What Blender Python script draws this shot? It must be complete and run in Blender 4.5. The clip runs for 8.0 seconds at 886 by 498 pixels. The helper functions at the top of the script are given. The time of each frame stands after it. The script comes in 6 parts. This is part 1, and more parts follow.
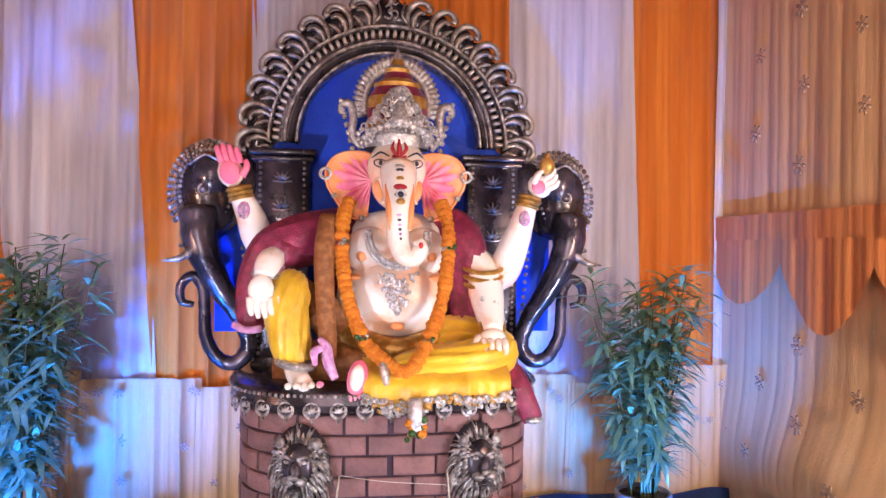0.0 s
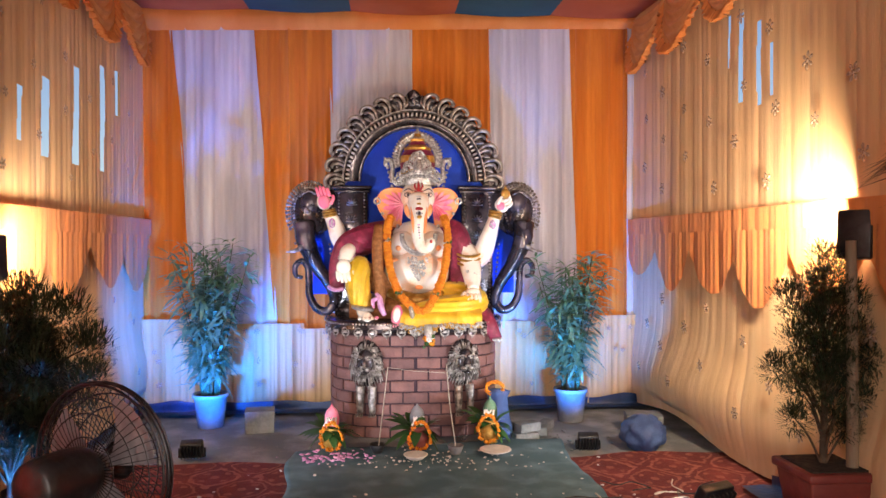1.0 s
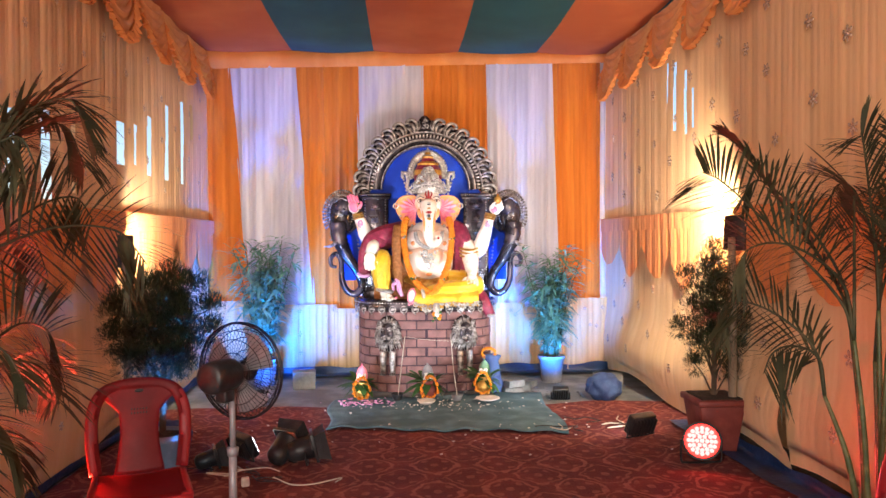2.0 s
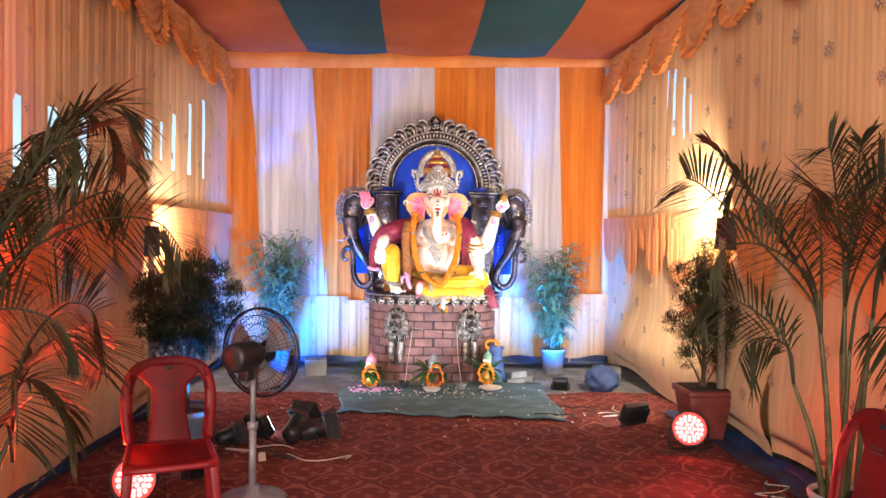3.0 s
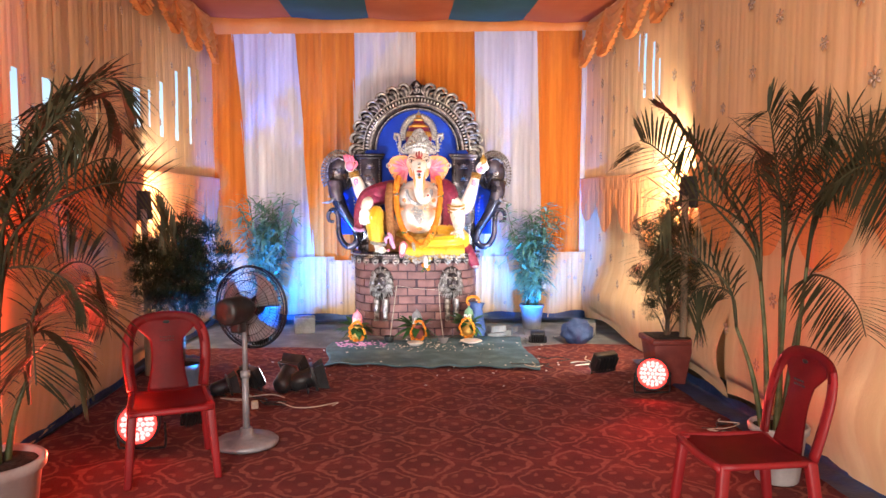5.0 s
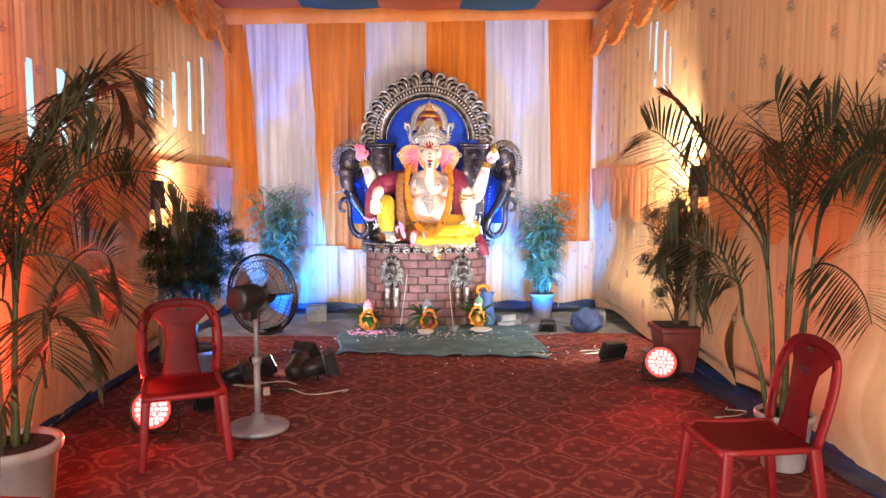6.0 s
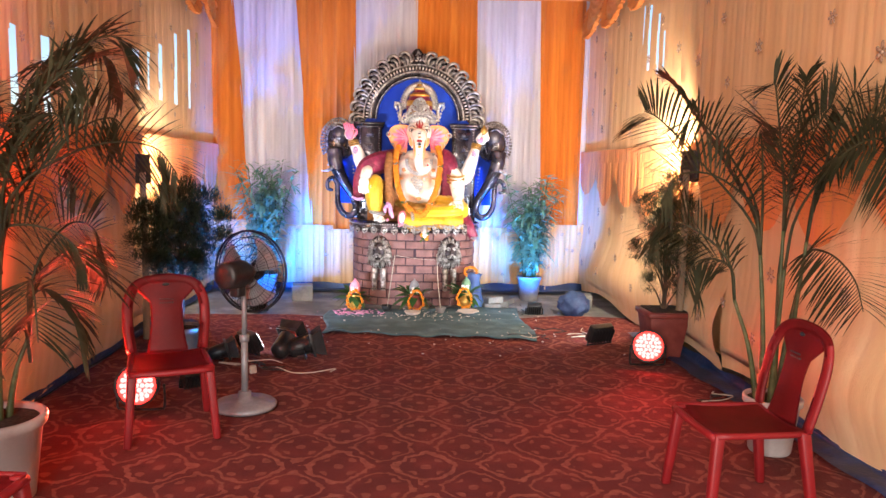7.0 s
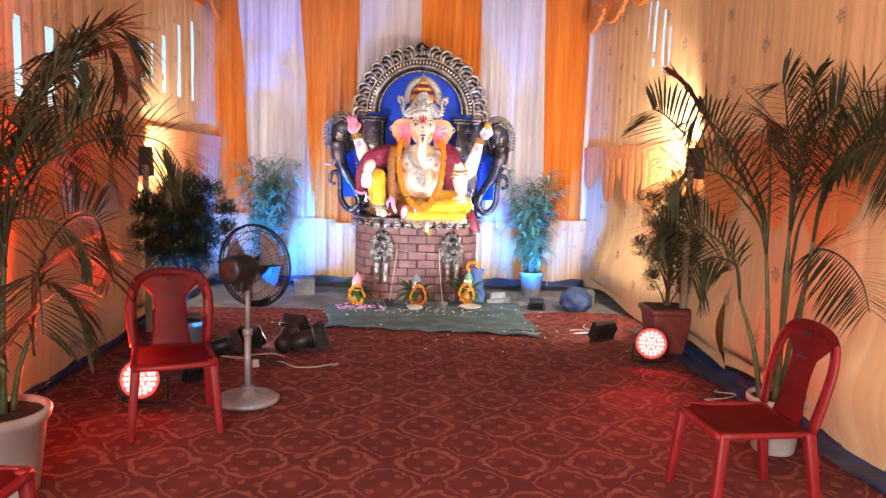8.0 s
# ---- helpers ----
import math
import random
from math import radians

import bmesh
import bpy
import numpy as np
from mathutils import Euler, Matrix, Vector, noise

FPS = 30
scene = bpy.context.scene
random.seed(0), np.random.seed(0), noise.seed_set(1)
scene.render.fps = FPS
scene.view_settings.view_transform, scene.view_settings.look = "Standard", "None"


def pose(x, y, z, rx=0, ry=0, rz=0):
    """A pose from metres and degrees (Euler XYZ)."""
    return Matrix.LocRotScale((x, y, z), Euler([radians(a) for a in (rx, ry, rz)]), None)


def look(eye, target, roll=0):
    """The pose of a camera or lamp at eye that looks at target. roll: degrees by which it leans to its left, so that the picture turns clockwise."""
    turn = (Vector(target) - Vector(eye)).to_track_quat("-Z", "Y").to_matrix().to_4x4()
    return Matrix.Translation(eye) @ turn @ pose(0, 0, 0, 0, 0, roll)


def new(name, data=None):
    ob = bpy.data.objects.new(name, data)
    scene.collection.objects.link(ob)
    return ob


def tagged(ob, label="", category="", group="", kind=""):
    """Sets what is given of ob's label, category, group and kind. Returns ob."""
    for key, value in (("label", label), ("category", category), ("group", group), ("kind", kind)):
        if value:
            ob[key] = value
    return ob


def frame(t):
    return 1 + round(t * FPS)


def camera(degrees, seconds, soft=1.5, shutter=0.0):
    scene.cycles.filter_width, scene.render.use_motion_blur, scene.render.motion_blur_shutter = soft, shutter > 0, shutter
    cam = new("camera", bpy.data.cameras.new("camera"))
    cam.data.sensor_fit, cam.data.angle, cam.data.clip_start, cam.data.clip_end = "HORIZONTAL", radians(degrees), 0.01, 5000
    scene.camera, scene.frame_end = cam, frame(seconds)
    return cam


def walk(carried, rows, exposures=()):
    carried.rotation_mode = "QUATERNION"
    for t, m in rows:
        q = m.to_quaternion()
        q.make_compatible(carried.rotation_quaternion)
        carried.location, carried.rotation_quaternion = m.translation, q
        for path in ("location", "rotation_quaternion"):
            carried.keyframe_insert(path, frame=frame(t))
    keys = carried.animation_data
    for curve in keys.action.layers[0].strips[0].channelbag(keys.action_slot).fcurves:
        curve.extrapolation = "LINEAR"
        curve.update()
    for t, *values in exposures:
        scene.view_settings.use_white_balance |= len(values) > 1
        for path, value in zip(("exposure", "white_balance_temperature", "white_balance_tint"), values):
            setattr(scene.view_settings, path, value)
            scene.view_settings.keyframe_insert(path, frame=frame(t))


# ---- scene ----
cam = camera(63.4, 8.0, soft=1.5)
PATH = [
    (0, (-0.2, -4.428, 1.6), (0.077, -2.447, 1.609), 0.8),
    (0.5, (-0.2, -5.878, 1.6), (-0.001, -3.888, 1.62), 0.5),
    (1, (-0.2, -7.083, 1.6), (-0.046, -5.089, 1.589), -0.1),
    (2.5, (-0.226, -9.003, 1.611), (-0.128, -7.005, 1.586), 0.1),
    (3, (-0.21, -9.038, 1.603), (-0.125, -7.04, 1.568), 0.7),
    (3.5, (-0.192, -9.136, 1.591), (-0.134, -7.14, 1.489), 0.5),
    (4, (-0.214, -9.269, 1.569), (-0.07, -7.283, 1.384), 0.6),
    (4.5, (-0.176, -9.327, 1.595), (-0.041, -7.337, 1.456), 0.3),
    (6, (-0.11, -9.407, 1.588), (-0.032, -7.416, 1.42), 0.0),
    (6.5, (-0.133, -9.368, 1.567), (-0.022, -7.382, 1.358), 0.9),
    (7, (-0.163, -9.366, 1.564), (-0.038, -7.382, 1.349), 1.2),
    (7.5, (-0.166, -9.358, 1.56), (-0.061, -7.372, 1.346), 1.2),
    (8, (-0.19, -9.351, 1.577), (-0.065, -7.369, 1.344), 1.7),
]
walk(cam, [(t, look(eye, target, roll)) for t, eye, target, roll in PATH], exposures=[(0.0, -0.45, 6200, 32), (0.5, -0.55, 6200, 27), (1.0, -0.42, 6450, 17), (2.5, 0.22, 6150, 14), (8.0, 0.24, 6200, 14)])

# ---- world and lights ----
world = bpy.data.worlds.new("world")
scene.world = world
world.use_nodes = True
wn = world.node_tree.nodes
sky = wn.new("ShaderNodeTexSky")
sky.sky_type, sky.sun_disc = "NISHITA", False
sky.sun_elevation, sky.sun_rotation = radians(40), radians(200)
world.node_tree.links.new(sky.outputs[0], wn["Background"].inputs[0])
wn["Background"].inputs[1].default_value = 0.17


def lamp(name, kind, energy, colour, m, size=0.1, angle=60.0, blend=0.5):
    data = bpy.data.lights.new(name, kind)
    data.energy, data.color = energy, colour
    if kind == "SPOT":
        data.spot_size, data.spot_blend, data.shadow_soft_size = radians(angle), blend, size
    elif kind == "AREA":
        data.shape, data.size, data.size_y = "RECTANGLE", size, angle
    else:
        data.shadow_soft_size = size
    ob = new(name, data)
    ob.matrix_world = m
    return ob


# unseen fill lamps added behind the camera: one low, aimed right, one high
lamp("rear_fill", "AREA", 270, (1.0, 0.87, 0.72), look((-1.0, -11.25, 1.4), (2.4, -6.6, 1.0)), 1.6, 2.2)
lamp("overhead_fill", "AREA", 108, (1.0, 0.79, 0.66), look((-1.5, -9.9, 3.45), (0.9, -3.5, 2.3)), 1.6, 0.3)
# white floodlights on the floor, aimed at the throne
lamp("flood_white", "SPOT", 300, (0.80, 0.92, 1.0), look((-1.30, -3.34, 0.20), (-0.12, -0.3, 1.25)), 0.1, 66, 0.9)
lamp("flood_white", "SPOT", 300, (0.82, 0.93, 1.0), look((1.62, -2.92, 0.20), (0.16, -0.3, 1.25)), 0.1, 66, 0.9)
# coloured lights under the plants; the cyan pair's places are assumed
lamp("plant_light_cyan", "SPOT", 1050, (0.0, 0.17, 1.0), look((-1.66, -1.52, 0.20), (-1.74, -0.55, 0.85)), 0.05, 100, 1.0)
lamp("plant_light_cyan", "SPOT", 620, (0.0, 0.22, 1.0), look((1.36, -1.46, 0.20), (1.45, -0.6, 0.85)), 0.05, 96, 1.0)
lamp("bush_light", "SPOT", 150, (0.03, 0.27, 1.0), look((-1.58, -4.10, 0.30), (-1.74, -3.93, 0.95)), 0.05, 80, 0.8)
# red spotlights facing the palms
lamp("par_light_red", "SPOT", 320, (1.0, 0.07, 0.03), look((-1.86, -5.02, 0.24), (-2.10, -6.3, 1.7)), 0.08, 122, 0.7)
lamp("par_light_red", "SPOT", 130, (1.0, 0.05, 0.04), look((1.80, -3.92, 0.26), (1.10, -6.0, 1.30)), 0.08, 115, 1.0)
# flood boxes on the poles wash the side walls
lamp("wall_flood", "AREA", 95, (1.0, 0.80, 0.52), look((2.10, -3.34, 1.76), (2.34, -1.6, 1.5)), 0.14, 0.2)
lamp("wall_flood", "AREA", 40, (1.0, 0.80, 0.52), look((-2.28, -2.70, 1.58), (-2.50, -1.7, 1.5)), 0.14, 0.2)


# ---- materials ----
def surf(name, a, b, scale=6.0, rough=0.6, metal=0.0, bump=0.15, grain=60.0, sheen=0.0, translucent=0.0, coat=0.0, per_piece=0.0, stretch=(1, 1, 1), spread=(0.35, 0.65)):
    m = bpy.data.materials.new(name)
    m.use_nodes = True
    t = m.node_tree
    n, link = t.nodes, t.links.new
    bs = n["Principled BSDF"]
    tc = n.new("ShaderNodeTexCoord")
    mp = n.new("ShaderNodeMapping")
    mp.inputs["Scale"].default_value = stretch
    link(tc.outputs["Object"], mp.inputs[0])
    big, fine = n.new("ShaderNodeTexNoise"), n.new("ShaderNodeTexNoise")
    big.inputs["Scale"].default_value, big.inputs["Detail"].default_value = scale, 5
    fine.inputs["Scale"].default_value, fine.inputs["Detail"].default_value = grain, 3
    link(mp.outputs[0], big.inputs["Vector"]), link(mp.outputs[0], fine.inputs["Vector"])
    mix = n.new("ShaderNodeMath")
    mix.operation = "MULTIPLY_ADD"
    link(fine.outputs["Fac"], mix.inputs[0])
    mix.inputs[1].default_value = 0.17
    link(big.outputs["Fac"], mix.inputs[2])
    last = mix.outputs[0]
    if per_piece:
        info, add = n.new("ShaderNodeObjectInfo"), n.new("ShaderNodeMath")
        add.operation = "MULTIPLY_ADD"
        link(info.outputs["Random"], add.inputs[0])
        add.inputs[1].default_value = per_piece
        link(last, add.inputs[2])
        last = add.outputs[0]
    rng = n.new("ShaderNodeMapRange")
    rng.inputs["From Min"].default_value, rng.inputs["From Max"].default_value = spread[0] + 0.17, spread[1] + 0.17 + per_piece
    link(last, rng.inputs["Value"])
    col = n.new("ShaderNodeMix")
    col.data_type = "RGBA"
    col.inputs["A"].default_value, col.inputs["B"].default_value = (*a, 1), (*b, 1)
    link(rng.outputs[0], col.inputs["Factor"])
    link(col.outputs["Result"], bs.inputs["Base Color"])
    bs.inputs["Roughness"].default_value, bs.inputs["Metallic"].default_value = rough, metal
    bs.inputs["Sheen Weight"].default_value, bs.inputs["Coat Weight"].default_value = sheen, coat
    bp = n.new("ShaderNodeBump")
    bp.inputs["Strength"].default_value, bp.inputs["Distance"].default_value = bump, 0.01
    link(fine.outputs["Fac"], bp.inputs["Height"])
    link(bp.outputs[0], bs.inputs["Normal"])
    if translucent:
        tr, ms = n.new("ShaderNodeBsdfTranslucent"), n.new("ShaderNodeMixShader")
        link(col.outputs["Result"], tr.inputs["Color"])
        ms.inputs[0].default_value = translucent
        link(bs.outputs[0], ms.inputs[1]), link(tr.outputs[0], ms.inputs[2])
        link(ms.outputs[0], n["Material Output"].inputs["Surface"])
    return m


def glow(name, colour, strength):
    m = bpy.data.materials.new(name)
    m.use_nodes = True
    bs = m.node_tree.nodes["Principled BSDF"]
    bs.inputs["Base Color"].default_value = (*colour, 1)
    bs.inputs["Emission Color"].default_value = (*colour, 1)
    bs.inputs["Emission Strength"].default_value = strength
    return m


# Stretched noise paints vertical streaks like shaded folds into the cloth colour.
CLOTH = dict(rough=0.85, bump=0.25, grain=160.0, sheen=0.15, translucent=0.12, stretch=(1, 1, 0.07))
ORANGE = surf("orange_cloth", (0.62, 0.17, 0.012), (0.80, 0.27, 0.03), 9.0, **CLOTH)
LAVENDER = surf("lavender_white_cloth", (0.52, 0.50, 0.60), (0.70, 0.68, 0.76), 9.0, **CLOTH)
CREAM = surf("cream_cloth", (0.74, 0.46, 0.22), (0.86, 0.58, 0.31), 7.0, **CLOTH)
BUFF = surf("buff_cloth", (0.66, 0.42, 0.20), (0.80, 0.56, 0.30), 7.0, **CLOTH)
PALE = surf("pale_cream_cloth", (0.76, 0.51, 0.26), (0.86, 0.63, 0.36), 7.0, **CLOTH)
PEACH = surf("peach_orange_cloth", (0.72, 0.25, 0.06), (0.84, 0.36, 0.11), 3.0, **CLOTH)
RUST = surf("rust_ceiling_cloth", (0.40, 0.10, 0.035), (0.50, 0.15, 0.055), 1.5, rough=0.9, grain=200.0)
TEAL = surf("teal_ceiling_cloth", (0.006, 0.075, 0.105), (0.015, 0.11, 0.15), 1.5, rough=0.9, grain=200.0)
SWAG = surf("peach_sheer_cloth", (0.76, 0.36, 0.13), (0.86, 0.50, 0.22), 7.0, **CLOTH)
SEQUIN = surf("sequin_silver", (0.40, 0.25, 0.16), (0.74, 0.60, 0.48), 90.0, rough=0.3, metal=0.3)
CONCRETE = surf("grey_concrete", (0.13, 0.14, 0.145), (0.30, 0.31, 0.31), 3.0, rough=0.9, bump=0.5, grain=45.0)
MATTING = surf("grey_green_mat", (0.06, 0.125, 0.155), (0.14, 0.24, 0.285), 5.0, rough=0.9, bump=0.5, grain=120.0)
TARP = surf("blue_tarpaulin", (0.008, 0.024, 0.08), (0.018, 0.060, 0.19), 5.0, rough=0.45, bump=0.5, grain=30.0)
BRICK = surf("painted_brick", (0.13, 0.062, 0.060), (0.27, 0.13, 0.115), 9.0, rough=0.75, bump=0.6, grain=50.0, per_piece=0.3)
MORTAR = surf("dark_joint", (0.035, 0.018, 0.03), (0.07, 0.035, 0.05), 14.0, rough=0.9)
EBONY = surf("dark_bronze_paint", (0.022, 0.019, 0.024), (0.115, 0.095, 0.105), 7.0, rough=0.24, metal=0.5, bump=0.2, grain=70.0, coat=0.3)
SILVER = surf("worn_silver_paint", (0.16, 0.14, 0.13), (0.70, 0.66, 0.62), 26.0, rough=0.36, metal=0.65, bump=0.4, grain=90.0)
BRIGHT = surf("bright_silver_leaf", (0.42, 0.42, 0.42), (0.82, 0.81, 0.78), 60.0, rough=0.3, metal=0.7, bump=0.5, grain=140.0)
BLUE = surf("blue_velvet", (0.004, 0.045, 0.48), (0.010, 0.08, 0.68), 5.0, rough=0.8, sheen=0.2)
SKIN = surf("painted_cream_plaster", (0.82, 0.52, 0.34), (0.84, 0.79, 0.71), 5.0, spread=(0.24, 0.44), rough=0.26, bump=0.03, coat=0.35)
BLUSH = surf("painted_orange_plaster", (0.82, 0.30, 0.10), (0.88, 0.45, 0.20), 7.0, rough=0.4, bump=0.03)
PINK = surf("painted_pink_plaster", (0.80, 0.16, 0.28), (0.88, 0.36, 0.42), 9.0, rough=0.45, bump=0.05)
RED = surf("painted_red_mark", (0.35, 0.01, 0.015), (0.5, 0.03, 0.03), 9.0, rough=0.5)
INK = surf("painted_dark_mark", (0.02, 0.02, 0.035), (0.05, 0.05, 0.10), 9.0, rough=0.4)
MAROON = surf("maroon_silk", (0.17, 0.010, 0.040), (0.34, 0.030, 0.090), 22.0, rough=0.45, bump=0.5, grain=120.0, sheen=0.05)
YELLOW = surf("yellow_satin", (0.62, 0.36, 0.008), (0.85, 0.55, 0.02), 6.0, rough=0.38, bump=0.3, grain=40.0, sheen=0.2)
GOLD = surf("gold_paint", (0.42, 0.22, 0.04), (0.75, 0.48, 0.13), 24.0, rough=0.35, metal=0.6, bump=0.3)
SASH = surf("brown_gold_sash", (0.22, 0.08, 0.02), (0.42, 0.18, 0.06), 30.0, rough=0.6, bump=0.5, grain=160.0)
MARIGOLD = surf("marigold_petals", (0.72, 0.18, 0.004), (0.88, 0.36, 0.012), 60.0, rough=0.8, bump=1.0, grain=260.0, per_piece=0.15)
LEAF = surf("green_leaf", (0.025, 0.075, 0.015), (0.07, 0.17, 0.04), 8.0, rough=0.5, translucent=0.2, bump=0.1)
LEAFPALE = surf("pale_green_leaf", (0.10, 0.22, 0.13), (0.26, 0.45, 0.29), 8.0, rough=0.45, translucent=0.2, bump=0.1)
PALMLEAF = surf("palm_leaf", (0.024, 0.028, 0.010), (0.066, 0.062, 0.025), 6.0, rough=0.68, translucent=0.15, bump=0.1)
NEEDLE = surf("dark_needle_foliage", (0.020, 0.034, 0.014), (0.065, 0.085, 0.036), 12.0, rough=0.6, translucent=0.1)
BARK = surf("brown_bark", (0.06, 0.04, 0.025), (0.15, 0.10, 0.06), 20.0, rough=0.85, bump=0.6)
CANE = surf("green_cane", (0.04, 0.055, 0.016), (0.12, 0.12, 0.045), 14.0, rough=0.5)
SOIL = surf("dark_soil", (0.02, 0.014, 0.01), (0.06, 0.04, 0.028), 30.0, rough=0.95, bump=1.0)
REDPLASTIC = surf("dark_red_plastic", (0.19, 0.005, 0.008), (0.27, 0.010, 0.014), 5.0, rough=0.55, bump=0.04)
WHITEPLASTIC = surf("white_plastic", (0.38, 0.36, 0.36), (0.52, 0.50, 0.49), 6.0, rough=0.4)
BLACK = surf("black_plastic", (0.012, 0.012, 0.014), (0.035, 0.035, 0.038), 12.0, rough=0.4)
GREYMETAL = surf("grey_enamel", (0.20, 0.20, 0.22), (0.34, 0.34, 0.36), 8.0, rough=0.4, metal=0.2)
DARKMETAL = surf("dark_wire", (0.02, 0.02, 0.022), (0.06, 0.06, 0.065), 20.0, rough=0.35, metal=0.6)
TERRACOTTA = surf("maroon_plastic_pot", (0.16, 0.03, 0.025), (0.24, 0.06, 0.045), 9.0, rough=0.5)
GREYPOT = surf("grey_pot", (0.18, 0.18, 0.20), (0.30, 0.30, 0.31), 7.0, rough=0.6)
WOOD = surf("bamboo_pole", (0.20, 0.15, 0.10), (0.38, 0.30, 0.20), 12.0, rough=0.7, stretch=(1, 1, 0.15))
CORD = surf("pale_cord", (0.45, 0.40, 0.33), (0.62, 0.57, 0.48), 40.0, rough=0.8)
PAPER = surf("white_paper", (0.62, 0.60, 0.58), (0.78, 0.76, 0.74), 10.0, rough=0.8)
VIOLET = surf("pink_petals", (0.45, 0.20, 0.40), (0.75, 0.45, 0.62), 40.0, rough=0.8)
BLUECLOTH = surf("blue_cloth", (0.03, 0.06, 0.18), (0.07, 0.13, 0.30), 8.0, rough=0.7)
LED_RED = glow("red_led_glass", (1.0, 0.065, 0.055), 14.0)
# glowing plate behind the LEDs, standing in for their red halo
HALO_RED = glow("red_halo_plate", (1.0, 0.035, 0.025), 3.5)
LED_WHITE = glow("white_led_glass", (0.9, 0.96, 1.0), 20.0)
SACKING = surf("matt_black_sheet", (0.012, 0.012, 0.014), (0.03, 0.03, 0.034), 12.0, rough=0.75, bump=0.5)
LED_CYAN = glow("cyan_led_glass", (0.1, 0.65, 1.0), 8.0)
LED_WARM = glow("warm_led_glass", (1.0, 0.85, 0.55), 14.0)


def carpet_material():
    """Red carpet with a pale ogee lattice and a blossom in every cell."""
    m = surf("red_patterned_carpet", (0.105, 0.012, 0.012), (0.185, 0.028, 0.023), 4.0, rough=0.95, bump=0.6, grain=180.0)
    t = m.node_tree
    n, link = t.nodes, t.links.new
    bs = n["Principled BSDF"]
    base = bs.inputs["Base Color"].links[0].from_socket
    tc, sp = n.new("ShaderNodeTexCoord"), n.new("ShaderNodeSeparateXYZ")
    wob = n.new("ShaderNodeTexNoise")
    wob.inputs["Scale"].default_value = 14
    link(tc.outputs["Object"], sp.inputs[0]), link(tc.outputs["Object"], wob.inputs["Vector"])

    def mth(op, a, b=0.0):
        q = n.new("ShaderNodeMath")
        q.operation = op
        for k, v in enumerate((a, b)):
            if isinstance(v, (int, float)):
                q.inputs[k].default_value = v
            else:
                link(v, q.inputs[k])
        return q.outputs[0]
    u = mth("MULTIPLY", sp.outputs[0], math.pi / 0.23)
    v = mth("MULTIPLY", sp.outputs[1], math.pi / 0.26)
    s = mth("ADD", mth("COSINE", u), mth("COSINE", v))
    s = mth("ADD", s, mth("MULTIPLY", mth("SUBTRACT", wob.outputs["Fac"], 0.5), 1.3))
    line = mth("MAXIMUM", mth("LESS_THAN", mth("ABSOLUTE", mth("SUBTRACT", s, 0.42)), 0.20), mth("MULTIPLY", mth("LESS_THAN", mth("ABSOLUTE", mth("ADD", s, 0.45)), 0.13), 0.8))
    # blossom: petals round the middle of every cell
    c2, d2 = mth("COSINE", mth("MULTIPLY", u, 3.0)), mth("COSINE", mth("MULTIPLY", v, 3.0))
    petal = mth("GREATER_THAN", mth("ADD", mth("MULTIPLY", c2, d2), mth("MULTIPLY", wob.outputs["Fac"], 0.7)), 0.8)
    middle = mth("GREATER_THAN", mth("ABSOLUTE", s), 0.95)
    fac = mth("MAXIMUM", line, mth("MULTIPLY", mth("MULTIPLY", petal, middle), 0.75))
    wear = n.new("ShaderNodeTexNoise")
    wear.inputs["Scale"].default_value, wear.inputs["Detail"].default_value = 30, 4
    link(tc.outputs["Object"], wear.inputs["Vector"])
    fac = mth("MULTIPLY", fac, mth("MULTIPLY", wear.outputs["Fac"], 1.1))
    mix = n.new("ShaderNodeMix")
    mix.data_type = "RGBA"
    mix.inputs["B"].default_value = (0.36, 0.13, 0.085, 1)
    link(fac, mix.inputs["Factor"]), link(base, mix.inputs["A"])
    link(mix.outputs["Result"], bs.inputs["Base Color"])
    return m


CARPET = carpet_material()


# ---- building helpers ----
def smooth(bm):
    for f in bm.faces:
        f.smooth = True


def part(name, bm, material, parent=None, label="", flat=False):
    """Links a bmesh as one mesh object under parent."""
    if not flat:
        smooth(bm)
    me = bpy.data.meshes.new(name)
    bm.to_mesh(me)
    bm.free()
    for m in material if isinstance(material, (list, tuple)) else [material]:
        me.materials.append(m)
    ob = new(name, me)
    ob.parent = parent
    if label:
        ob["label"] = label
    return ob


def piece(name, me, parent, m):
    """One more object on a shared mesh."""
    ob = new(name, me)
    ob.parent = parent
    ob.matrix_basis = m
    return ob


def thing(name, label, category, at=(0, 0, 0), turn=0.0, group=""):
    ob = new(name)
    ob.empty_display_size = 0.1
    ob.matrix_basis = pose(*at, 0, 0, turn)
    return tagged(ob, label, category, group)


def grid(bm, nu, nv, fn, idx=0, closed=False, skip=None):
    rows = [[bm.verts.new(fn(i / nu, j / nv)) for j in range(nv + 1)] for i in range(nu if closed else nu + 1)]
    for i in range(nu):
        for j in range(nv):
            if skip and skip((i + 0.5) / nu, (j + 0.5) / nv):
                continue
            a, b = rows[i], rows[(i + 1) % len(rows)]
            f = bm.faces.new((a[j], b[j], b[j + 1], a[j + 1]))
            f.material_index = idx
    return rows


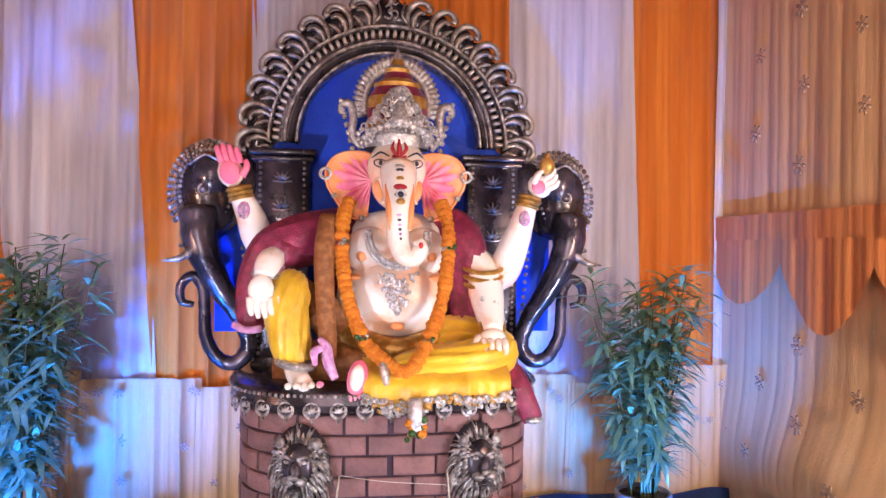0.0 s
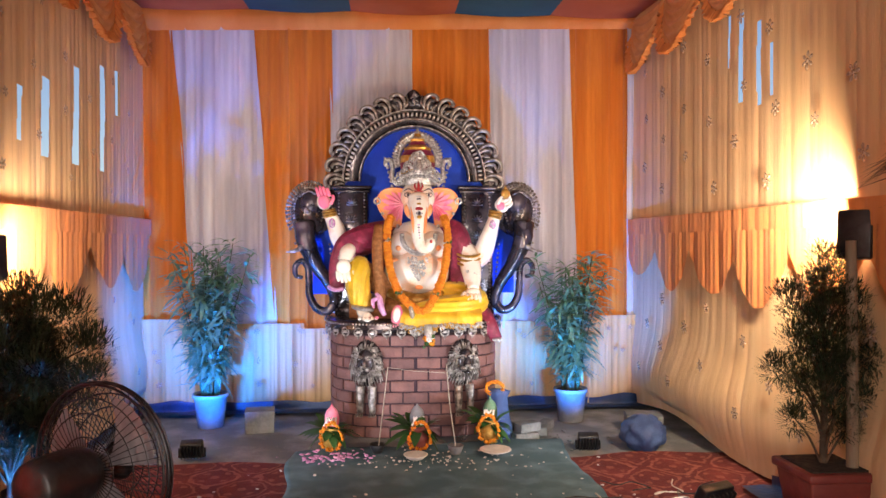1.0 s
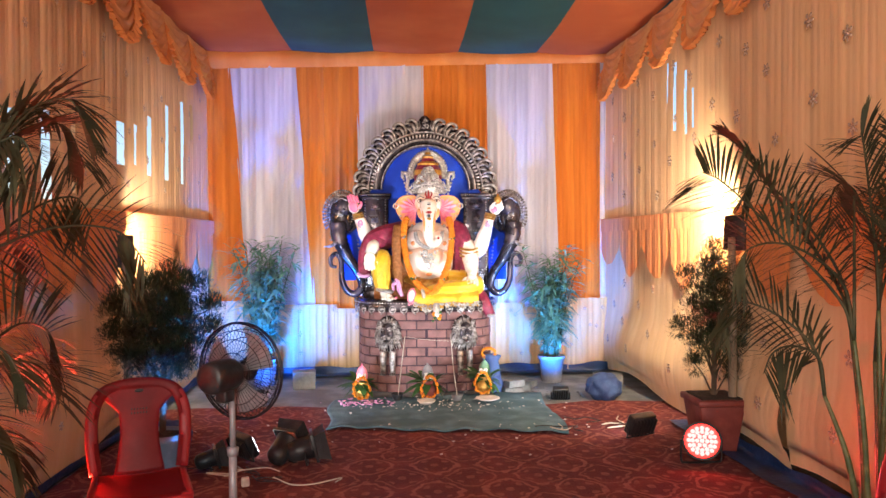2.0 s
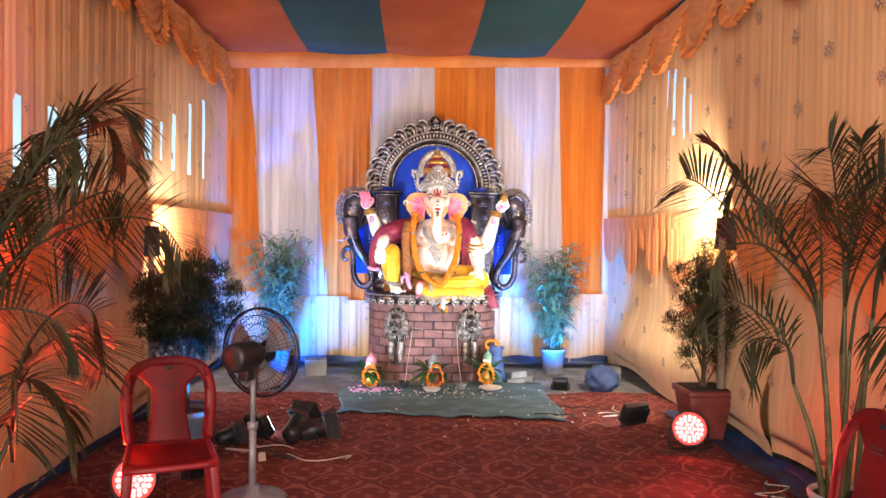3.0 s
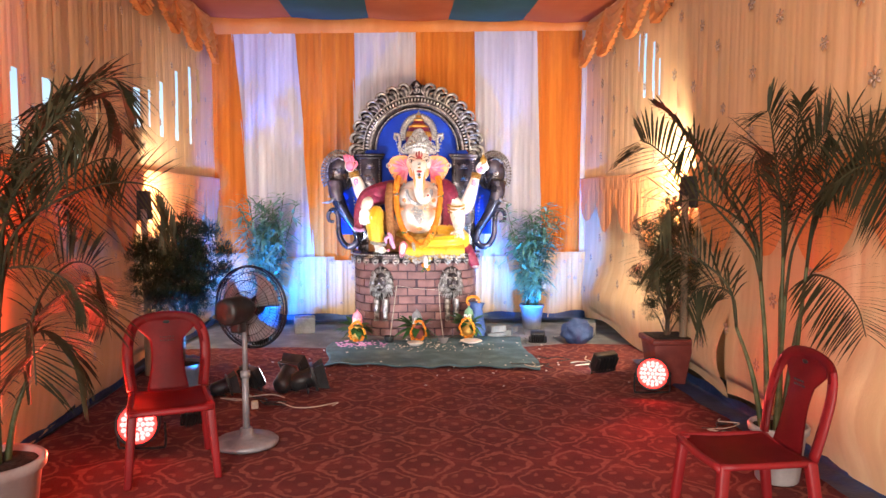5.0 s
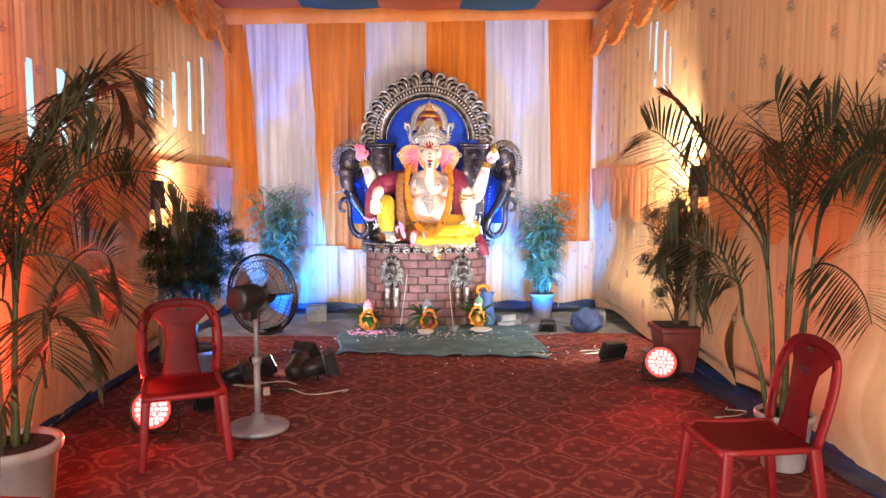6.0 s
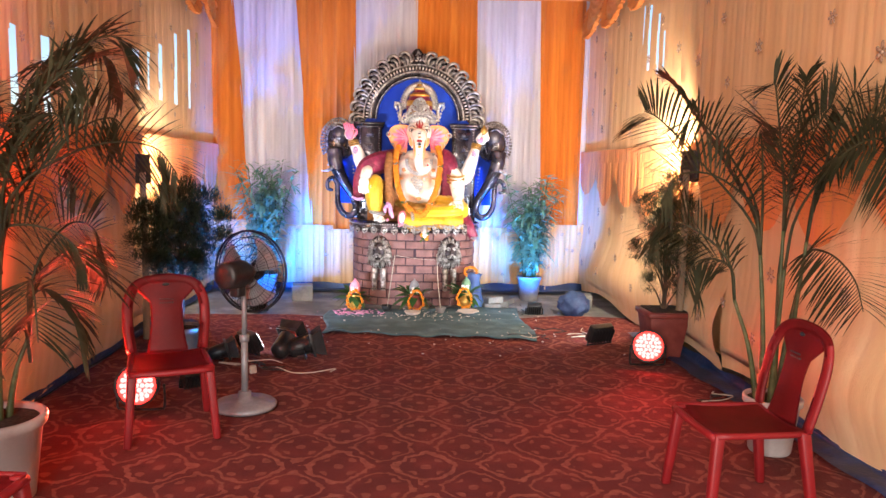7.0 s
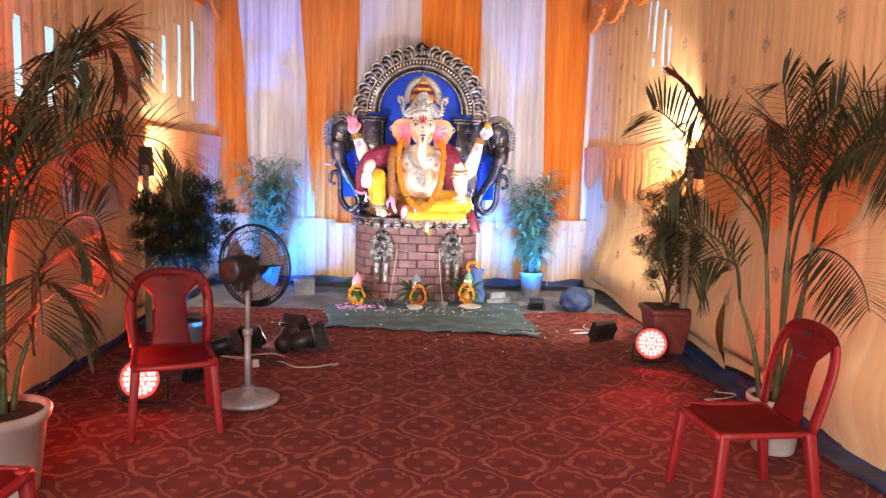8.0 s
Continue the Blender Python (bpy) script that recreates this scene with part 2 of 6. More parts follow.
def box(bm, c, s, rot=None, bevel=0.0, idx=0, taper=1.0):
    """A box with sizes s round c; bevel rounds its edges, taper narrows its foot."""
    m = Matrix.Translation(c) @ (rot or Matrix()) @ Matrix.Diagonal((*s, 1))
    got = bmesh.ops.create_cube(bm, size=1, matrix=m)
    vs = got["verts"]
    if taper != 1.0:
        inv = m.inverted()
        for v in vs:
            p = inv @ v.co
            if p.z < 0:
                v.co = m @ Vector((p.x * taper, p.y * taper, p.z))
    fs = {f for v in vs for f in v.link_faces}
    for f in fs:
        f.material_index = idx
    if bevel:
        bmesh.ops.bevel(bm, geom=list({e for f in fs for e in f.edges}), offset=bevel, segments=2, affect="EDGES", profile=0.5)
    return vs


def ball(bm, c, r, rot=None, idx=0, seg=14):
    r = (r, r, r) if isinstance(r, (int, float)) else r
    m = Matrix.Translation(c) @ (rot or Matrix())
    nv = max(4, seg // 2)

    def at(u, v):
        a, b = 2 * math.pi * u, math.pi * (v - 0.5)
        b = max(-1.55, min(1.55, b))
        return m @ Vector((r[0] * math.cos(a) * math.cos(b), r[1] * math.sin(a) * math.cos(b), r[2] * math.sin(b)))
    grid(bm, seg, nv, at, idx, closed=True)


def spline(pts, steps=6):
    """Points along a smooth curve through pts (tuples of any length)."""
    p = [np.array(q, float) for q in pts]
    p = [2 * p[0] - p[1], *p, 2 * p[-1] - p[-2]]
    out = []
    for k in range(1, len(p) - 2):
        for s in range(steps):
            t = s / steps
            out.append(0.5 * (2 * p[k] + (p[k + 1] - p[k - 1]) * t + (2 * p[k - 1] - 5 * p[k] + 4 * p[k + 1] - p[k + 2]) * t * t + (3 * p[k] - p[k - 1] - 3 * p[k + 1] + p[k + 2]) * t ** 3))
    out.append(p[-2])
    return out


def tube(bm, pts, radius, seg=8, steps=6, idx=0, flat=1.0, wave=None, caps=True):
    """A tube along pts; radius: one number or one for each point; flat squeezes it along y."""
    n = len(pts)
    radius = [radius] * n if isinstance(radius, (int, float)) else radius
    c = spline([(*p, r) for p, r in zip(pts, radius)], steps)
    rings = []
    up = Vector((0.0, 1.0, 0.03)).normalized()
    for k, q in enumerate(c):
        a, b = c[max(0, k - 1)], c[min(len(c) - 1, k + 1)]
        d = Vector(b[:3] - a[:3])
        d = d.normalized() if d.length > 1e-9 else Vector((0, 0, 1))
        ref = up if abs(d.dot(up)) < 0.97 else Vector((1, 0, 0))
        s = d.cross(ref).normalized()
        w = s.cross(d).normalized()
        ring = []
        for j in range(seg):
            g = 2 * math.pi * j / seg
            r = q[3] * (1 + (wave(k / (len(c) - 1), g) if wave else 0))
            ring.append(bm.verts.new(Vector(q[:3]) + s * (r * math.cos(g)) + w * (r * flat * math.sin(g))))
        rings.append(ring)
    for a, b in zip(rings, rings[1:]):
        for j in range(seg):
            bm.faces.new((a[j], a[(j + 1) % seg], b[(j + 1) % seg], b[j])).material_index = idx
    if caps and seg > 2:
        bm.faces.new(rings[0][::-1]).material_index = idx
        bm.faces.new(rings[-1]).material_index = idx


def lathe(bm, profile, c=(0, 0, 0), seg=24, idx=0, wobble=None, ball_steps=0):
    prof = spline(profile, ball_steps) if ball_steps else [np.array(p) for p in profile]
    n = len(prof) - 1

    def at(u, v):
        r, z = prof[round(v * n)]
        a = 2 * math.pi * u
        k = wobble(a, z) if wobble else 0
        return Vector((c[0] + (r + k) * math.cos(a), c[1] + (r + k) * math.sin(a), c[2] + z))
    grid(bm, seg, n, at, idx, closed=True)


def ring(bm, c, R, r, rot=None, seg=24, sides=8, idx=0, arc=(0, 360)):
    m = Matrix.Translation(c) @ (rot or Matrix())
    a0, a1 = radians(arc[0]), radians(arc[1])

    def at(u, v):
        a, b = a0 + (a1 - a0) * u, 2 * math.pi * v
        return m @ Vector(((R + r * math.cos(b)) * math.cos(a), (R + r * math.cos(b)) * math.sin(a), r * math.sin(b)))
    grid(bm, seg, sides, at, idx)


def turned(x=0, y=0, z=0):
    return Euler((radians(x), radians(y), radians(z))).to_matrix().to_4x4()


def leaf(bm, base, tip, width, bend, idx=0, segs=3, fold=0.0):
    """A lanceolate leaf from base to tip."""
    base, tip = Vector(base), Vector(tip)
    d = tip - base
    side = d.cross(Vector((0.02, 0.03, 1))).normalized() * width * 0.5
    if side.length < 1e-6:
        side = Vector((width * 0.5, 0, 0))
    prev = None
    for k in range(segs + 1):
        t = k / segs
        p = base + d * t + Vector((0, 0, -bend * t * t))
        w = math.sin(math.pi * min(0.97, 0.12 + 0.85 * t)) if k < segs else 0.04
        pair = (bm.verts.new(p - side * w), bm.verts.new(p + side * w + Vector((0, 0, fold * w))))
        if prev:
            bm.faces.new((prev[0], prev[1], pair[1], pair[0])).material_index = idx
        prev = pair


# ---- the hall ----
TOP, BACK, FRONT, LEFT = 3.86, 0.0, -11.2, -2.58


def right_x(y):
    """The right wall opens slightly towards the camera's end."""
    return 2.32 - 0.03 * y


def slab(name, c, s, material, parent=None, flat=True):
    bm = bmesh.new()
    box(bm, c, s)
    return part(name, bm, material, parent, flat=flat)


ground = tagged(slab("ground", (0, -5.5, -0.10), (60, 60, 0.2), CONCRETE), "grey trodden concrete floor with dust and stains", "floor", kind="structure")

# carpet, mat and tarpaulin
bm = bmesh.new()
grid(bm, 120, 200, lambda u, v: Vector((-2.5 + 4.95 * u, -11.0 + 9.2 * v + (0.06 * math.sin(9 * u) + 0.03 * math.sin(31 * u) if v > 0.99 else 0), 0.012 + 0.010 * noise.noise((u * 9, v * 17, 3)))))
carpet = tagged(part("carpet", bm, CARPET), "red carpet with a pale ogee flower pattern", "carpet", kind="structure")
bm = bmesh.new()
grid(bm, 70, 44, lambda u, v: Vector((-0.92 + 2.1 * u + 0.03 * math.sin(7 * v) - 0.10 * (1 - v) * (u - 0.5), -2.66 - 0.24 * u * (1 - v) + (1.15 + 0.24 * u * v) * v * 0.95 + 0.03 * math.sin(11 * u), 0.032 + 0.016 * abs(noise.noise((u * 8, v * 6, 9))) + (0.02 * math.sin(19 * u) ** 2 if v < 0.03 else 0))))
mat = tagged(part("floor_mat", bm, MATTING), "grey-green rumpled floor mat before the throne", "mat")
mat_mod = mat.modifiers.new("thick", "SOLIDIFY")
mat_mod.thickness = 0.012


def tarp(name, p, q, wide, high):
    """A strip of blue sheet along a wall's foot, partly turned up."""
    bm = bmesh.new()
    d = Vector((q[0] - p[0], q[1] - p[1], 0))
    n = Vector((-d.y, d.x, 0)).normalized()
    n_u = max(20, int(d.length * 22))

    def at(u, v):
        k = 0.5 + noise.noise((u * d.length * 3, v * 4, 5))
        if v < 0.5:
            g = n * (wide * (1 - 2 * v) * (0.8 + 0.35 * k))
            z = 0.028 + 0.02 * k
        else:
            g, z = n * 0.02 * k, 0.03 + high * (2 * v - 1) * (0.75 + 0.5 * k)
        return Vector(p) + d * u + g + Vector((0, 0, z))
    grid(bm, n_u, 8, at)
    return tagged(part(name, bm, TARP), "blue tarpaulin strip along the foot of the curtains", "tarpaulin", kind="structure")


tarp("tarpaulin_back", (2.3, -0.16, 0), (-2.5, -0.16, 0), 0.16, 0.09)
tarp("tarpaulin_left", (-2.5, -0.3, 0), (-2.5, -10.5, 0), -0.42, 0.06).location.z = 0
tarp("tarpaulin_right", (2.28, -2.6, 0), (2.52, -9.5, 0), -0.20, 0.07)

# outer walls behind the cloth, with the window openings on both sides
wall_back = tagged(slab("wall_back", (0, 0.19, 1.95), (5.6, 0.1, 3.9), LAVENDER), "back wall hung with orange and lavender-white striped curtains", "wall", kind="structure")


def side_wall(name, x, openings, label):
    bm = bmesh.new()
    y0 = FRONT
    cuts = sorted(openings)
    for a, b, z0, z1 in cuts:
        box(bm, (x, (y0 + a) / 2, 1.95), (0.1, a - y0, 3.9))
        box(bm, (x, (a + b) / 2, z0 / 2), (0.1, b - a, z0))
        box(bm, (x, (a + b) / 2, (z1 + 3.9) / 2), (0.1, b - a, 3.9 - z1))
        y0 = b
    box(bm, (x, (y0 + 0.24) / 2, 1.95), (0.1, 0.24 - y0, 3.9))
    return tagged(part(name, bm, CREAM, flat=True), label, "wall", kind="structure")


wall_left = side_wall("wall_left", -2.72, [(-5.9, -3.15, 1.7, 2.9), (-3.0, 0.0, 2.05, 3.45)], "side wall hung with cream flower-sequined curtains, orange band and swags")
wall_right = side_wall("wall_right", 2.76, [(-2.95, 0.0, 2.4, 3.7)], "side wall hung with cream flower-sequined curtains, orange band and swags")
# assumed end wall, unseen, closes the hall behind the camera around an opening
bm = bmesh.new()
box(bm, (-2.3, FRONT, 1.95), (0.9, 0.1, 3.9))
box(bm, (2.3, FRONT, 1.95), (0.9, 0.1, 3.9))
box(bm, (0, FRONT, 3.6), (3.7, 0.1, 0.6))
tagged(part("wall_front", bm, CREAM, flat=True), "assumed cream cloth wall with a wide opening, out of view", "wall", kind="structure")

# ceiling of rust and teal cloth strips, sagging a little between its ropes
bm = bmesh.new()
EDGES = [-2.75, -1.52, -0.55, 0.46, 1.41, 2.3, 2.85]
for k, (a, b) in enumerate(zip(EDGES, EDGES[1:])):
    grid(bm, 10, 60, lambda u, v: Vector((a + (b - a) * u, 0.1 - 11.3 * v, TOP + 0.02 - 0.03 * math.sin(math.pi * u) - 0.05 * math.sin(math.pi * ((v * 4) % 1)) + 0.01 * noise.noise((a + u, v * 12, 2)))), idx=k % 2)
tagged(part("ceiling", bm, [RUST, TEAL]), "cloth ceiling in wide rust and teal stripes", "ceiling", kind="structure")
# unseen slab added above the ceiling to keep the sky's light out
slab("ceiling_cover", (0, -5.5, 3.99), (5.8, 11.7, 0.06), RUST)
tagged(bpy.data.objects["ceiling_cover"], "added roof sheet hidden above the cloth ceiling", "ceiling", kind="structure")


def folds(seed, fine=1.0):
    """A fold function of the place along a curtain and its height."""
    rnd = random.Random(seed)
    waves = [(rnd.uniform(12, 17), rnd.uniform(0, 6.3), 0.006), (rnd.uniform(30, 40), rnd.uniform(0, 6.3), 0.010), (rnd.uniform(70, 95), rnd.uniform(0, 6.3), 0.005)]

    def f(s, z):
        h = 0
        for k, (w, ph, amp) in enumerate(waves):
            drift = noise.noise((s * 1.3 + seed, z * 0.22, k * 7.7))
            strong = 0.55 + 0.9 * abs(noise.noise((s * 2.1, z * 0.3, seed + k)))
            h += amp * fine * strong * (2 * abs(math.sin(0.5 * w * s + ph + 1.1 * drift)) ** 0.7 - 1)
        return h + 0.012 * noise.noise((s * 2.0, z * 0.5, seed * 1.3))
    return f


def back_drape(x_top, x_low, z0, z1, material, seed, y=-0.02, hem=0.0, label=""):
    f = folds(seed)
    n_u = max(8, int((x_top[1] - x_top[0]) * 110))
    bm = bmesh.new()

    def at(u, v):
        a = x_low[0] + (x_top[0] - x_low[0]) * v
        b = x_low[1] + (x_top[1] - x_low[1]) * v
        x = a + (b - a) * u
        z = z0 + hem * math.sin(math.pi * u) * (1 - v) + (z1 - z0) * v
        return Vector((x, y - 0.012 + f(x, z) * (2.2 + 0.8 * (1 - v)), z))
    grid(bm, n_u, 34, at)
    return part("drape", bm, material, wall_back, label)


S_TOP = [-2.62, -2.27, -1.50, -0.75, 0.03, 0.78, 1.59, 2.20, 2.40]
S_LOW = [-2.62, -2.02, -1.27, -0.72, 0.05, 0.83, 1.68, 2.20, 2.40]
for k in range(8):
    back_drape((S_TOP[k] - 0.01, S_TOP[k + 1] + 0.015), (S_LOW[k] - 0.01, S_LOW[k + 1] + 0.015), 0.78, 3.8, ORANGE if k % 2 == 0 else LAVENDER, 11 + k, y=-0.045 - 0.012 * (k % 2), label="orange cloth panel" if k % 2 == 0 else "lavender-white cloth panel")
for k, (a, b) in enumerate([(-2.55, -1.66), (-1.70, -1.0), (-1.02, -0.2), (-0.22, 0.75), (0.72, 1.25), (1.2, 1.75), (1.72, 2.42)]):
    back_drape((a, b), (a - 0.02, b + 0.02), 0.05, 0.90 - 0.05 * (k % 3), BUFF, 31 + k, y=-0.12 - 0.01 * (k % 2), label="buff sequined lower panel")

# the gathered band under the ceiling
bm = bmesh.new()
f = folds(77, 0.6)
grid(bm, 200, 6, lambda u, v: Vector((-2.6 + 5.0 * u, -0.07 - 0.035 * math.sin(math.pi * v) + f(5 * u, 0) * 0.4, 3.64 + 0.12 * u + (0.22 - 0.10 * u) * v)))
part("valance_band", bm, PEACH, wall_back, "peach-orange gathered band")


def side_x(side, y):
    return LEFT if side < 0 else right_x(y)


def side_drape(side, y0, y1, z0, z1, material, seed, off=0.0, slits=(), belly=0.0, name="drape", label="", zig=None, fine=1.0):
    """A cloth panel on a side wall; slits: gaps (y, width, z0, z1) that the daylight shines through; belly: how far its foot swells into the hall."""
    f = folds(seed, fine)
    n_u, n_v = int((y1 - y0) * (90 if y1 > -7 else 30)), max(6, int((z1 - z0) * 16))
    parent = wall_left if side < 0 else wall_right
    bm = bmesh.new()

    def at(u, v):
        y = y0 + (y1 - y0) * u
        lo = z0
        if zig:
            lo = z1 - zig * (0.34 + 0.66 * abs(math.sin(math.pi * y / 0.70)) ** 0.8) * (0.85 + 0.3 * noise.noise((y * 1.1, seed, 0)))
        z = lo + (z1 - lo) * v
        swell = belly * math.exp(-((z - 0.40) / 0.30) ** 2) * (0.75 + 0.4 * math.sin(y * 2.2 + seed))
        if belly and v < 0.08:
            z += 0.10 * (0.5 + 0.5 * math.sin(y * 2.7 + seed))
        h = 0.055 + off + f(y, z) * 0.75 + swell
        return Vector((side_x(side, y) - side * h, y, z))

    def gap(u, v):
        y, z = y0 + (y1 - y0) * u, z0 + (z1 - z0) * v
        return any(abs(y - a - 0.012 * math.sin(5 * z)) < w / 2 * (0.92 + 0.08 * math.sin(7 * z + 5 * a)) and p < z < q for a, w, p, q in slits)
    grid(bm, n_u, n_v * (2 if slits else 1), at, skip=gap if slits else None)
    return part(name, bm, material, parent, label)


SLITS_L = [(-0.72, 0.09, 2.72, 3.1), (-1.03, 0.10, 2.22, 3.08), (-1.53, 0.12, 2.2, 2.95), (-2.0, 0.13, 2.2, 2.75), (-2.35, 0.08, 2.28, 2.62), (-2.68, 0.14, 2.25, 2.58), (-3.5, 0.10, 1.95, 2.5), (-3.9, 0.10, 1.9, 2.45), (-4.35, 0.10, 1.9, 2.4), (-4.75, 0.10, 1.9, 2.4), (-5.2, 0.10, 1.95, 2.35)]
SLITS_R = [(-2.12, 0.06, 2.62, 3.25), (-2.36, 0.06, 2.55, 3.12), (-2.52, 0.035, 2.6, 2.95), (-1.95, 0.035, 2.9, 3.3)]
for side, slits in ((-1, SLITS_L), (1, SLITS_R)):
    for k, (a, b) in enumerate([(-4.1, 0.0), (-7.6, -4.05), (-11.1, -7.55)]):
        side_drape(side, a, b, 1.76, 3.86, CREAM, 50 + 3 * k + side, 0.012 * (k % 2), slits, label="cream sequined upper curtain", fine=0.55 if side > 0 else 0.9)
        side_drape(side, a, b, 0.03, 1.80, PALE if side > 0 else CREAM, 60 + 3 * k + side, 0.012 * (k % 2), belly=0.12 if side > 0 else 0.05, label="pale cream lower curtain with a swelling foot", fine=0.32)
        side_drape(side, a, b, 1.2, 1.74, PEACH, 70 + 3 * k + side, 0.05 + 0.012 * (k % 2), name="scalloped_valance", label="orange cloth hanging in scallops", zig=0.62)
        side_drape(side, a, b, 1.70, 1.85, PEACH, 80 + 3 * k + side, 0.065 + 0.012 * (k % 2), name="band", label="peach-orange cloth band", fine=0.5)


def swag(side, y, wide, drop, seed):
    """A swag hung from two points under the ceiling: nested catenary folds and a ruffled lower edge."""
    rnd = random.Random(seed)
    ph = rnd.uniform(0, 6)
    skew = rnd.uniform(-0.05, 0.05)
    parent = wall_left if side < 0 else wall_right

    def at(u, v, out=0.0, down=0.0):
        s = 2 * u - 1
        sag = (1 - abs(s) ** 2.3) ** 0.9
        z = 3.84 - drop * (0.06 + 0.94 * v) * sag - 0.10 * v * (1 - sag) - down
        h = 0.075 + 0.11 * v * sag + 0.020 * math.sin(v * 34 + ph + 1.5 * s) * (0.4 + 0.6 * sag) + out
        yy = y + s * wide / 2 + skew * sag
        return Vector((side_x(side, yy) - side * h, yy, z))
    bm = bmesh.new()
    grid(bm, 24, 30, at)
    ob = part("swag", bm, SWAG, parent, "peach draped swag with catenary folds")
    bm = bmesh.new()
    grid(bm, 120, 4, lambda u, v: at(u, 1.0, (0.010 + 0.028 * v) * math.sin(u * 150 + 2 * math.sin(u * 23 + ph)) + 0.03 * v, 0.085 * v - 0.02 + 0.01 * math.sin(u * 150 + 1)))
    part("ruffle", bm, PEACH, ob, "orange ruffled edge")


for side in (-1, 1):
    for k in range(11):
        swag(side, -0.46 - 0.80 * k, 0.80, 0.56 + 0.05 * math.sin(3 * k), 200 + k + 40 * side)

# sequin flowers sewn on the cream cloth
bm = bmesh.new()
for k in range(6):
    g = radians(60 * k)
    ball(bm, (0.026 * math.cos(g), 0, 0.026 * math.sin(g)), (0.017, 0.004, 0.009), turned(0, -60 * k, 0), seg=6)
ball(bm, (0, 0, 0), (0.010, 0.006, 0.010), seg=6)
seed_flower = part("sequin_flower", bm, SEQUIN, wall_back)
seed_flower.matrix_basis = pose(-1.45, -0.115, 0.5)
FLOWER = seed_flower.data
rnd = random.Random(5)
for k in range(46):
    x, z = rnd.uniform(-2.4, 2.3), 0.14 + 0.68 * rnd.random()
    piece("sequin_flower", FLOWER, wall_back, pose(x, -0.175, z, 0, rnd.uniform(0, 60), 0) @ Matrix.Scale(rnd.uniform(0.55, 0.8), 4))
for side in (-1, 1):
    parent = wall_left if side < 0 else wall_right
    for i in range(18):
        for j in range(8):
            y, z = -0.5 - 0.42 * i + rnd.uniform(-0.08, 0.08), 0.45 + 0.46 * j + (0.23 if i % 2 else 0) + rnd.uniform(-0.05, 0.05)
            if 1.15 < z < 1.9 or z > 3.6:
                continue
            s = rnd.uniform(1.1, 1.5) if side > 0 else rnd.uniform(0.7, 1.0)
            h = 0.105 if z > 1.9 else 0.105 + (0.12 if side > 0 else 0.05) * math.exp(-((z - 0.40) / 0.30) ** 2) * (0.75 + 0.4 * math.sin(y * 2.2 + 60 + side))
            piece("sequin_flower", FLOWER, parent, pose(side_x(side, y) - side * h, y, z, 0, rnd.uniform(0, 60), 90) @ Matrix.Scale(s, 4))


# ---- pedestal ----
CX = 0.05


def bow(g, grow=0.0):
    n = 2.0 / 3.6
    c, s = math.cos(g), math.sin(g)
    return Vector((CX - 0.02 - (0.735 + grow) * math.copysign(abs(c) ** n, c), -0.36 - (0.78 + grow) * abs(s) ** n, 0))


STEPS = [math.pi * k / 800 for k in range(801)]
RUN = np.concatenate([[0.0], np.cumsum([(bow(b) - bow(a)).length for a, b in zip(STEPS, STEPS[1:])])])


def plan(a, grow=0.0):
    """The pedestal's outline by its length: a bowed front between two straight flanks; a runs from -1 (left, at the back) to 1."""
    return bow(float(np.interp((a + 1) / 2 * RUN[-1], RUN, STEPS)), grow)


def round_wall(bm, grow, z0, z1, seg=48, idx=0, lid=True):
    lo = [bm.verts.new(plan(-1 + 2 * k / seg, grow) + Vector((0, 0, z0))) for k in range(seg + 1)]
    hi = [bm.verts.new(plan(-1 + 2 * k / seg, grow) + Vector((0, 0, z1))) for k in range(seg + 1)]
    for k in range(seg):
        bm.faces.new((lo[k], lo[k + 1], hi[k + 1], hi[k])).material_index = idx
    bm.faces.new((lo[-1], lo[0], hi[0], hi[-1])).material_index = idx
    if lid:
        bm.faces.new(hi).material_index = idx
        bm.faces.new(lo[::-1]).material_index = idx


pedestal = thing("pedestal", "round-fronted pedestal of painted purple-brown bricks with a dark ornate ledge", "pedestal", (CX, -0.8, 0))


def placed(ob):
    """Where ob stands in the world, through its parents."""
    return ob.matrix_basis.copy() if ob.parent is None else placed(ob.parent) @ ob.matrix_parent_inverse @ ob.matrix_basis


def under(ob, parent):
    """Parents ob while keeping its place."""
    ob.parent = parent
    ob.matrix_parent_inverse = placed(parent).inverted()
    return ob


bm = bmesh.new()
round_wall(bm, -0.012, 0.0, 0.88)
under(part("core", bm, MORTAR, flat=True), pedestal)
bm = bmesh.new()
for g0, g1, za, zb in ((0.0, 0.035, 0.855, 0.875), (0.035, 0.05, 0.875, 0.905), (0.05, 0.04, 0.905, 0.955), (0.04, 0.02, 0.955, 0.972)):
    seg = 48
    lo = [bm.verts.new(plan(-1 + 2 * k / seg, g0) + Vector((0, 0, za))) for k in range(seg + 1)]
    hi = [bm.verts.new(plan(-1 + 2 * k / seg, g1) + Vector((0, 0, zb))) for k in range(seg + 1)]
    for k in range(seg):
        bm.faces.new((lo[k], lo[k + 1], hi[k + 1], hi[k]))
    if zb > 0.96:
        bm.faces.new(hi)
ledge = under(part("ledge", bm, EBONY), pedestal)
# beaded rim
bm = bmesh.new()
for k in range(92):
    ball(bm, plan(-0.97 + 1.94 * k / 91, 0.052) + Vector((0, 0, 0.948)), 0.009, seg=6)
tagged(under(part("bead_rim", bm, SILVER), pedestal), kind="stuff")
